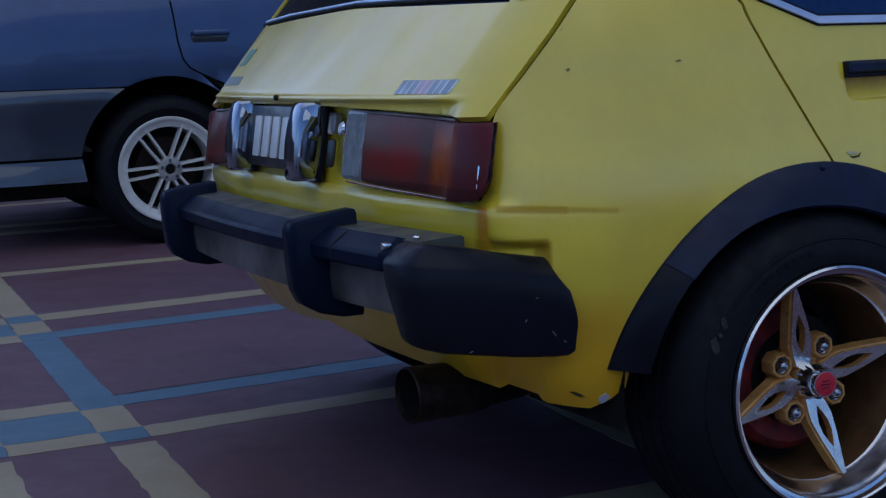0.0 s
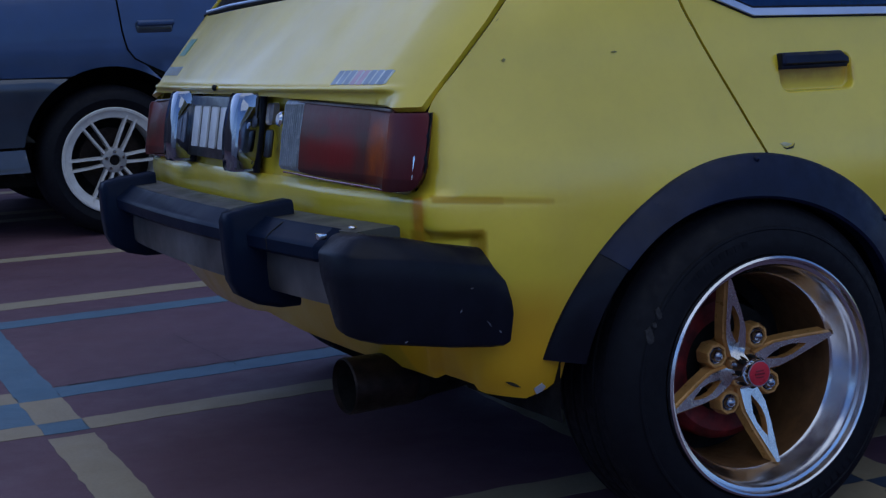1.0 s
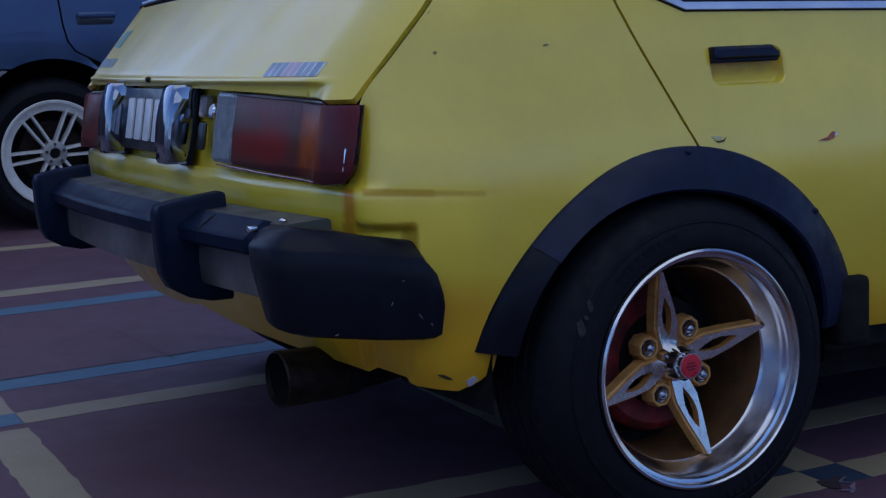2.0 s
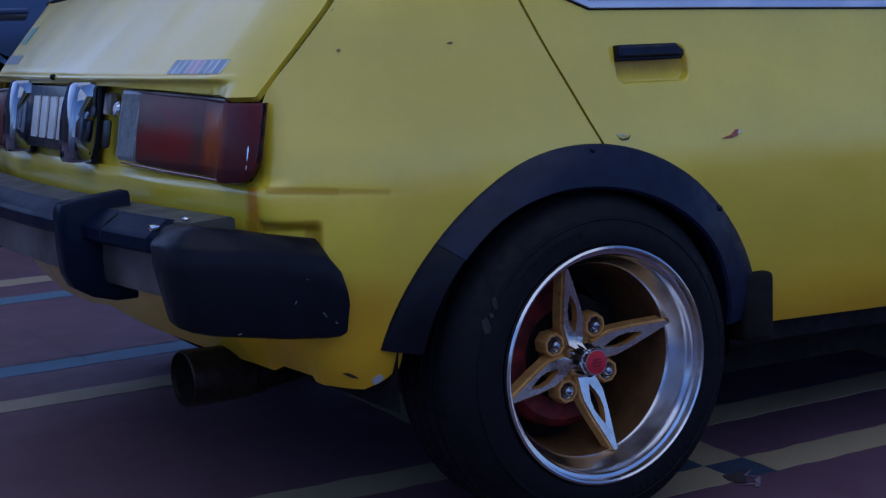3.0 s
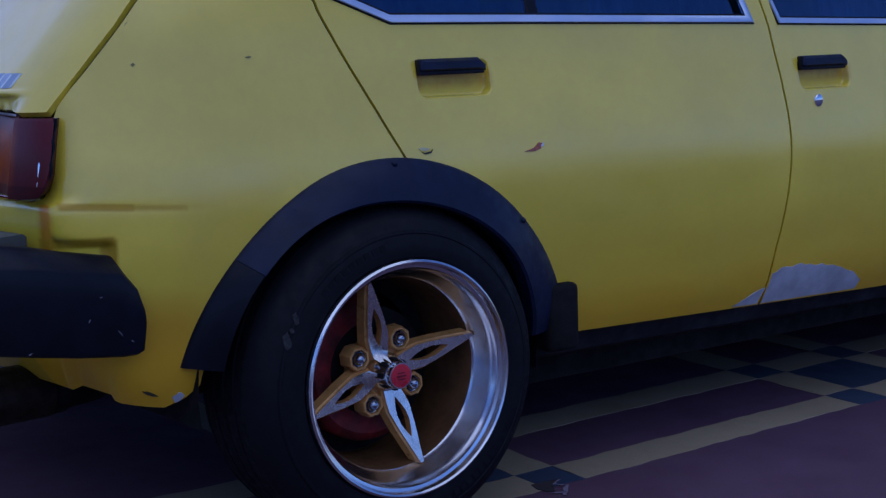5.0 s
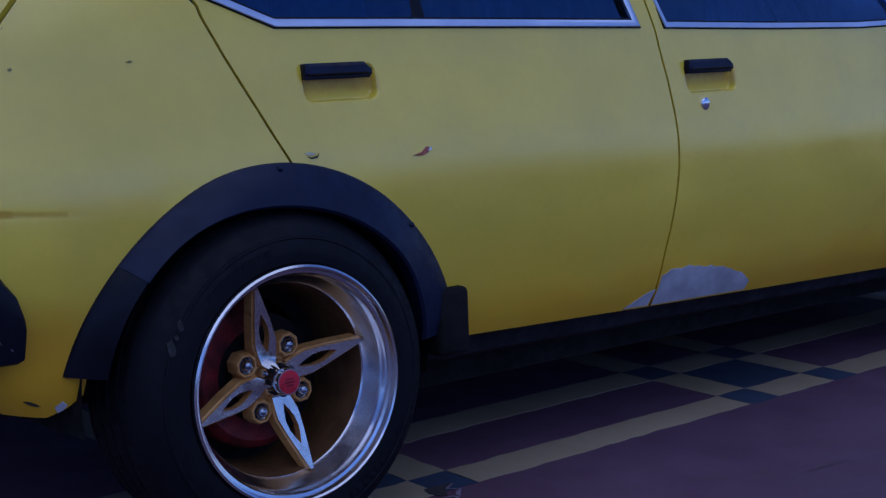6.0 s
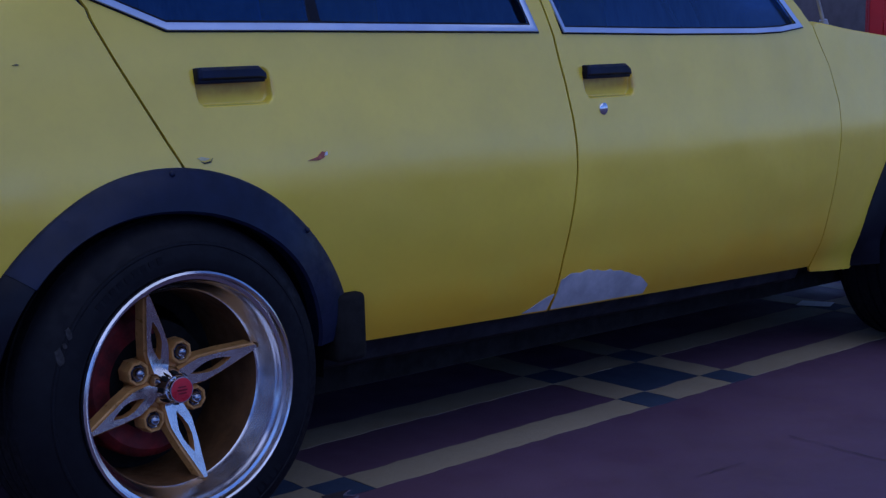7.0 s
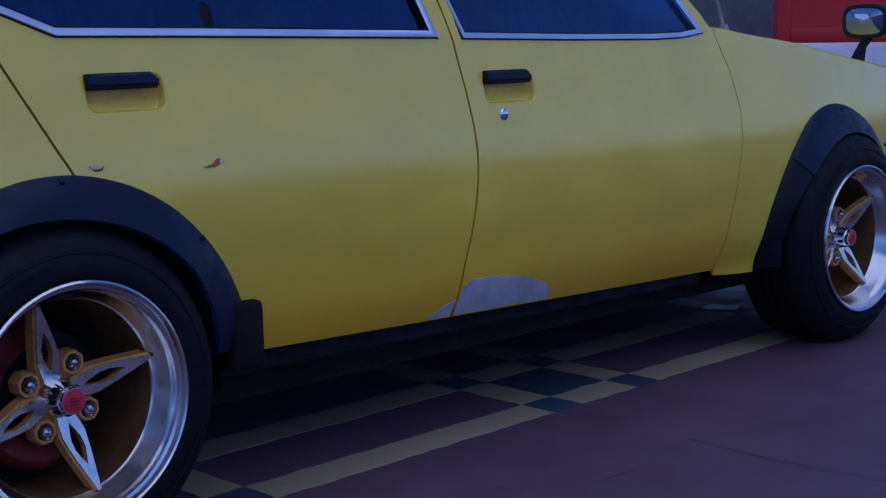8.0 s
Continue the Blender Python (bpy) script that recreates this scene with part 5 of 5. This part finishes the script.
k = part("door_lock", bm, chrome, front_door, "chrome door lock")


# ---- patches, chips and marks on the panels ----
def on_side(name, outline, mat, parent, lift=0.0015):
    ob = panel(name, outline, lambda x, z: (x, side_depth(x, z) - lift, z), parent, mat, 0.02, 0.002)
    return ob


def ragged(points, amount, step, seed):
    r = random.Random(seed)
    return [(a + r.uniform(-amount, amount), b + r.uniform(-amount, amount)) for a, b in dense(points, step)]


patch_front = [(0.9300, 0.273), (0.9400, 0.336), (0.9660, 0.343), (1.0210, 0.346), (1.0860, 0.338), (1.1510, 0.325), (1.1960, 0.31), (1.2280, 0.288), (1.2210, 0.268)]
on_side("filler_patch", patch_front[:1] + ragged(patch_front, 0.0026, 0.012, 4)[5:27] + patch_front[-2:], filler_grey, front_door)
on_side("filler_patch", [(0.8470, 0.2755), (0.8770, 0.288), (0.9020, 0.300), (0.9220, 0.306), (0.9290, 0.306), (0.9180, 0.2735)], filler_grey, rear_door)
on_side("chip", [(0.2895, 0.627), (0.3115, 0.632), (0.3225, 0.641), (0.3305, 0.639), (0.3255, 0.630), (0.3125, 0.626)], chip_red, rear_door)
on_side("chip", [(0.3255, 0.633), (0.3325, 0.634), (0.3345, 0.639), (0.3295, 0.640)], plate_white, rear_door)
on_side("mark", [(0.0745, 0.641), (0.0825, 0.639), (0.0945, 0.641), (0.0985, 0.645), (0.0945, 0.638), (0.0825, 0.6365)], chip_dark, rear_door)
on_side("chip", [(0.0695, 0.647), (0.0785, 0.6485), (0.0935, 0.645), (0.0845, 0.642), (0.0755, 0.643)], chip_pale, rear_door)
on_side("mark", [(-0.4065, 0.801), (-0.4025, 0.804), (-0.3995, 0.801), (-0.4035, 0.798)], chip_faint, quarter)
on_side("mark", [(-0.2255, 0.806), (-0.2185, 0.808), (-0.2135, 0.806), (-0.2185, 0.8045)], chip_faint, quarter)
on_side("mark", [(-0.4165, 0.305), (-0.4065, 0.303), (-0.3965, 0.298), (-0.3895, 0.293), (-0.3995, 0.295), (-0.4095, 0.300)], chip_dark, quarter)
on_side("chip", [(-0.3675, 0.288), (-0.3555, 0.296), (-0.3475, 0.289), (-0.3535, 0.281), (-0.3615, 0.278)], filler_grey, quarter)

# ---- wing mirror and aerial ----
bm = bmesh.new()
mx, my, mz = 2.712, 0.199, 0.855
m = Matrix.Translation((mx, my, mz)) @ Matrix.Rotation(radians(12), 4, "Z") @ Matrix.Rotation(radians(-4), 4, "Y")
secs = []
for d, k in ((-0.012, 0.96), (-0.010, 1.0), (0.01, 1.0), (0.035, 0.9), (0.055, 0.6), (0.06, 0.25)):
    ring = []
    for i in range(28):
        t = i / 28 * 2 * math.pi
        c, s = math.cos(t), math.sin(t)
        ring.append(m @ Vector((d, 0.066 * k * math.copysign(abs(c) ** 0.6, c), 0.049 * k * math.copysign(abs(s) ** 0.6, s))))
    secs.append(ring)
loft(bm, secs)
mirror = part("wing_mirror", bm, door_dark, car, "black wing mirror on a short stalk")
bm = bmesh.new()
rings = []
for f in (1.0, 0.85, 0.65, 0.42, 0.2, 0.03):
    rings.append([m @ Vector((-0.0135 - 0.007 * (1 - f * f), 0.054 * f * math.copysign(abs(math.cos(i / 28 * 2 * math.pi)) ** 0.6, math.cos(i / 28 * 2 * math.pi)), 0.037 * f * math.copysign(abs(math.sin(i / 28 * 2 * math.pi)) ** 0.6, math.sin(i / 28 * 2 * math.pi)))) for i in range(28)])
loft(bm, rings)
part("mirror_glass", bm, sky_blue_mirror, mirror)
bm = bmesh.new()
tube(bm, [(mx + 0.02, my, mz - 0.04), (mx - 0.02, my, mz - 0.07), (mx - 0.06, my - 0.005, mz - 0.118)], [0.014, 0.012, 0.022], 10)
part("mirror_stalk", bm, under_dark, mirror)
bm = bmesh.new()
ax, ay, az = 1.938, 0.145, 0.838
tube(bm, [(ax, ay, az - 0.01), (ax - 0.005, ay, az + 0.012)], [0.014, 0.010], 12)
tube(bm, [(ax - 0.005, ay, az + 0.01), (ax - 0.06, ay + 0.02, az + 0.20), (ax - 0.17, ay + 0.06, az + 0.55)], 0.0045, 8)
part("aerial", bm, bare_metal, car, "chrome aerial on the wing")


# ---- the neighbouring car: blue-grey, white wheels ----
grey_paint = simple("blue_grey_paint", (0.036, 0.066, 0.155), 0.35, metal=0.35, coat=0.42, vary=0.10, scale=6, grain=0.02, coat_rough=0.08)
# darker copy of the body paint, the ground's dark reflection put in
grey_plastic = simple("dim_bumper_paint", (0.032, 0.042, 0.065), 0.35, metal=0.3, coat=1.0, vary=0.12, scale=9, grain=0.03, coat_rough=0.05)
hub_grey = simple("hub_grey", (0.30, 0.29, 0.28), 0.4, coat=0.3)
white_wheel = simple("white_wheel_paint", (0.62, 0.60, 0.57), 0.4, coat=0.3, vary=0.12, scale=20)
OY = 4.28
other = empty("estate_car", None, pose(0, 0, 0))
tagged(other, "dark blue-grey family car parked behind, on white twin-spoke wheels", "car")
o_section = curve_through([0.20, 0.27, 0.30, 0.36, 0.38, 0.44, 0.58, 0.625, 0.64, 0.66, 0.70, 0.80, 0.95, 1.02, 1.4], [0.0, -0.020, -0.020, -0.002, 0.002, 0.004, -0.006, -0.010, -0.006, 0.004, 0.002, 0.006, 0.030, 0.05, 0.22])
OH = (-0.05, 0.325)


def o_side(x, z):
    end = max(0.0, -0.55 - x)
    front = max(0.0, x - 2.6)
    return (x, OY + o_section(z) + 0.5 * end * end + 0.4 * front * front, z)


def o_mirror(f):
    def g(a, b):
        p = f(a, b)
        return (p[0], 2 * (OY + 0.84) - p[1], p[2])
    return g


def o_both(name, outline, mat, step=0.05, off=0.0):
    f = (lambda x, z: (o_side(x, z)[0], o_side(x, z)[1] + off, z))
    panel(name, outline, f, other, mat, step)
    far = panel(name, outline, o_mirror(f), other, mat, step * 2, -0.006)
    for q in far.data.polygons:
        q.flip()


o_both("quarter_panel", [(-0.95, 0.664), (-0.40, 0.658)] + arc(OH[0], OH[1], 0.366, 115, 40, 12) + [(0.10, 0.69), (0.052, 0.715), (0.022, 0.755), (0.006, 0.83), (-0.004, 0.95), (-0.012, 1.02), (-0.95, 1.02)], grey_paint, 0.04)
o_both("rear_bumper", [(-0.95, 0.385), (-0.415, 0.385)] + arc(OH[0], OH[1], 0.366, 170, 118, 8) + [(-0.40, 0.654), (-0.95, 0.660)], grey_plastic, 0.04, -0.004)
o_both("bumper_skirt", [(-0.95, 0.285), (-0.40, 0.285), (-0.412, 0.375), (-0.95, 0.375)], grey_plastic, 0.03, -0.012)
o_both("rear_door", [(-0.004, 1.02), (0.004, 0.95), (0.014, 0.83), (0.030, 0.758), (0.058, 0.720), (0.104, 0.694), (0.24, 0.63), (0.30, 0.50), (0.32, 0.30), (1.0, 0.30), (1.0, 1.02)], grey_paint, 0.05)
o_both("front_door", [(1.008, 0.30), (2.05, 0.30), (2.10, 0.85), (2.0, 1.02), (1.008, 1.02)], grey_paint, 0.08)
o_both("front_wing", [(2.058, 0.30), (2.20, 0.30)] + arc(2.62, OH[1], 0.366, 170, 10, 14) + [(3.0, 0.30), (3.45, 0.35), (3.45, 0.75), (2.5, 0.93), (2.01, 1.02), (2.108, 0.85)], grey_paint, 0.08)
o_both("inner_side", [(-0.90, 0.40), (-0.36, 0.40)] + arc(OH[0], OH[1], 0.39, 160, 20, 12) + [(0.33, 0.34), (2.2, 0.34)] + arc(2.62, OH[1], 0.39, 165, 20, 12) + [(3.3, 0.4), (3.3, 0.7), (2.0, 0.98), (-0.90, 0.98)], gap_dark, 0.1, 0.03)
o_both("window_frame", [(-0.60, 1.03), (-0.30, 1.38), (1.35, 1.40), (2.0, 1.03)], under_dark, 0.1, 0.012)


def o_box(name, lo, hi, mat, bevel=0.0):
    bm = bmesh.new()
    box(bm, lo, hi, bevel, 3)
    return part(name, bm, mat, other)


o_box("roof", (-0.30, OY + 0.24, 1.37), (1.35, OY + 1.44, 1.43), grey_paint, 0.025)
o_box("bonnet", (2.0, OY + 0.10, 0.86), (3.4, OY + 1.58, 0.94), grey_paint, 0.03)
o_box("tailgate", (-0.98, OY + 0.12, 0.40), (-0.86, OY + 1.56, 1.02), grey_paint, 0.04)
o_box("nose", (3.35, OY + 0.20, 0.30), (3.50, OY + 1.48, 0.75), grey_paint, 0.05)
o_box("underbody", (-0.80, OY + 0.25, 0.20), (3.3, OY + 1.45, 0.40), under_dark)
bm = bmesh.new()
box(bm, (0.066, OY + 0.004, 0.816), (0.222, OY + 0.022, 0.868), 0.014, 3)
hp = part("door_handle", bm, grey_plastic, other, "body-coloured door handle over a shaded recess")
bm = bmesh.new()
box(bm, (0.070, OY - 0.012, 0.848), (0.226, OY + 0.012, 0.872), 0.008, 3)
part("handle_bar", bm, grey_paint, hp)
for cx in (OH[0], 2.62):
    for y0, y1 in ((OY + 0.03, OY + 0.34), (OY + 1.65, OY + 1.34)):
        bm = bmesh.new()
        lathe(bm, [(0.370, y0), (0.370, y1), (0.02, y1)], 20, Matrix.Translation((cx, 0, OH[1])), radians(-10), radians(190))
        part("wheel_well", bm, under_dark, other)


def make_other_wheel():
    bm = bmesh.new()
    lathe(bm, [(0.215, 0.02), (0.219, 0.004), (0.215, 0.0), (0.206, 0.002), (0.200, 0.010), (0.177, 0.016), (0.173, 0.05), (0.17, 0.16)], 72)
    w = part("wheel", bm, white_wheel, other, "white twin-spoke alloy wheel", 40)
    bm = bmesh.new()
    lathe(bm, [(0.214, 0.02), (0.226, 0.005), (0.252, -0.004), (0.28, 0.004), (0.297, 0.022), (0.305, 0.045), (0.307, 0.10), (0.307, 0.17), (0.29, 0.21), (0.21, 0.20)], 72)
    part("tyre", bm, tyre_rubber, w)
    for k in range(6):
        for side_ in (-1, 1):
            a = radians(k * 60 + 5)
            d, n = Vector((math.cos(a), 0, math.sin(a))), Vector((-math.sin(a), 0, math.cos(a)))
            bm = bmesh.new()
            secs = []
            for r, off, wd, y in ((0.045, 0.014, 0.0075, 0.020), (0.11, 0.0185, 0.0065, 0.014), (0.192, 0.021, 0.0065, 0.012)):
                c = d * r + n * (off * side_)
                secs.append([c - n * wd + Vector((0, y + 0.03, 0)), c - n * wd * 0.7 + Vector((0, y, 0)), c + n * wd * 0.7 + Vector((0, y, 0)), c + n * wd + Vector((0, y + 0.03, 0))])
            loft(bm, secs)
            part("spoke", bm, white_wheel, w)
    bm = bmesh.new()
    lathe(bm, [(0.020, 0.022), (0.024, 0.010), (0.038, 0.012), (0.050, 0.018), (0.054, 0.05)], 36)
    hub = part("hub", bm, hub_grey, w)
    for k in range(5):
        a = radians(72 * k + 20)
        bm = bmesh.new()
        lathe(bm, [(0.0005, 0.004), (0.007, 0.004), (0.008, 0.02)], 8, Matrix.Translation((0.037 * math.cos(a), 0, 0.037 * math.sin(a))))
        part("lug_nut", bm, chrome, w)
    bm = bmesh.new()
    lathe(bm, [(0.0005, 0.018), (0.0205, 0.020)], 24)
    part("hub_centre", bm, under_dark, w)
    bm = bmesh.new()
    lathe(bm, [(0.0005, 0.085), (0.13, 0.085), (0.13, 0.10)], 32)
    part("brake_disc", bm, rust_pipe, w)
    # dark disc standing in for the shade inside the wheel
    bm = bmesh.new()
    lathe(bm, [(0.181, 0.13), (0.0005, 0.13)], 32)
    part("back_plate", bm, under_dark, w)
    return w


ow = make_other_wheel()
OW = 0.307
ow.matrix_basis = Matrix.Translation((OH[0], OY + 0.005, OW))
copy_thing(ow, Matrix.Translation((2.62, OY + 0.005, OW)))
copy_thing(ow, Matrix.Translation((OH[0], OY + 1.675, OW)) @ Matrix.Rotation(math.pi, 4, "Z"))
copy_thing(ow, Matrix.Translation((2.62, OY + 1.675, OW)) @ Matrix.Rotation(math.pi, 4, "Z"))

# ---- stall beyond the bonnet: red board behind a clothed table ----
red_board_paint = simple("red_board", (0.45, 0.006, 0.007), 0.5, vary=0.15, scale=4)
cloth = simple("pale_cloth", (0.58, 0.56, 0.62), 0.9, vary=0.1, scale=8, grain=0.5, grain_scale=90)
dark_wall = simple("dark_wall_plaster", (0.10, 0.085, 0.095), 0.85, vary=0.3, scale=1.5, grain=0.4, grain_scale=40)
FWD, RGT = Vector((0.706, 0.708, 0)), Vector((0.708, -0.706, 0))
EYE8 = Vector((-1.235, -2.028, 0.0))


def stall_frame(depth, lateral):
    o = EYE8 + FWD * depth + RGT * lateral
    return Matrix(((RGT.x, FWD.x, 0, o.x), (RGT.y, FWD.y, 0, o.y), (0, 0, 1, 0), (0, 0, 0, 1)))


board = empty("display_board", None, stall_frame(7.9, 1.706))
tagged(board, "tall red display board with a raised frame", "display board")
bm = bmesh.new()
box(bm, (0, 0, 0.02), (2.4, 0.05, 2.3), 0.004, 1)
part("panel_sheet", bm, red_board_paint, board)
for lo, hi in (((0, -0.05, 0.0), (0.07, -0.001, 2.35)), ((2.33, -0.05, 0.0), (2.40, -0.001, 2.35)), ((0.07, -0.05, 0.72), (2.33, -0.001, 0.80)), ((0.07, -0.05, 2.26), (2.33, -0.001, 2.35))):
    bm = bmesh.new()
    box(bm, lo, hi, 0.006, 2)
    part("frame_rail", bm, red_board_paint, board)
table = empty("clothed_table", None, stall_frame(7.2, 1.66))
tagged(table, "folding table under a pale lavender cloth", "table")
bm = bmesh.new()
rr = random.Random(3)
top, hem = [], []
outline = dense([(0, 0), (1.05, 0), (1.05, 0.55), (0, 0.55)], 0.05)
for i, (a, b) in enumerate(outline):
    k = 0.018 * math.sin(i * 1.3) + rr.uniform(-0.006, 0.006)
    cx, cy = a - 0.525, b - 0.275
    top.append((a, b, 0.724))
    hem.append((a + cx * 0.06 + k * (1 if abs(cx) > 0.5 else 0), b + cy * 0.12 + k, 0.12 + rr.uniform(-0.01, 0.01)))
loft(bm, [hem, [(a, b, 0.710) for a, b, _ in top], [(a + (0.525 - a) * 0.03, b + (0.275 - b) * 0.03, 0.724) for a, b, _ in top]])
part("table_cloth", bm, cloth, table)
for a, b in ((0.06, 0.06), (0.99, 0.06), (0.06, 0.49), (0.99, 0.49)):
    bm = bmesh.new()
    tube(bm, [(a, b, 0.0), (a, b, 0.705)], 0.014, 10)
    part("leg", bm, bare_metal, table)
# plain box for a pale lump beside the table
box_thing = empty("paper_bundle", None, stall_frame(7.3, 2.85))
tagged(box_thing, "pale bundle beside the table", "bundle")
bm = bmesh.new()
box(bm, (0, 0, 0), (0.34, 0.30, 0.69), 0.03, 3)
part("bundle", bm, cloth, box_thing)

# ---- scrap of paper under the front of the car ----
bm = bmesh.new()
prism(bm, [(2.45, 0.585), (2.50, 0.50), (2.56, 0.525), (2.52, 0.61)], lambda a, b, d: (a, b, 0.006 + 0.01 * (a - 2.44) - d), 0.001)
scrap = part("paper_scrap", bm, plate_white, None)
tagged(scrap, "small flat scrap of white paper lying under the car", "paper")

# ---- walls that close the place; the unseen ones are added for reflections ----
pale_wall = simple("pale_wall_plaster", (0.70, 0.68, 0.64), 0.85, vary=0.2, scale=1.2, grain=0.4, grain_scale=40)


def wall(name, lo, hi, mat, label):
    bm = bmesh.new()
    box(bm, lo, hi, 0.02, 1)
    ob = part(name, bm, mat, None)
    tagged(ob, label, "wall", kind="structure")


wall("wall_north", (-16.0, 11.0, 0.0), (-1.16, 11.3, 2.0), dark_wall, "plain dark plastered boundary wall")
wall("wall_north_tall", (-1.15, 11.0, 0.0), (4.0, 11.3, 6.0), dark_wall, "plain dark plastered house wall")
wall("wall_north_low", (4.01, 11.0, 0.0), (30.0, 11.3, 2.3), dark_wall, "plain dark plastered boundary wall")
# pale walls added out of view to soften reflections in the body sides
wall("wall_south", (-40.0, -38.3, 0.0), (40.0, -38.0, 4.6), pale_wall, "unseen pale wall added to shape reflections")
wall("wall_west", (-16.3, -38.0, 0.0), (-16.01, 11.0, 1.7), pale_wall, "unseen pale wall added to shape reflections")
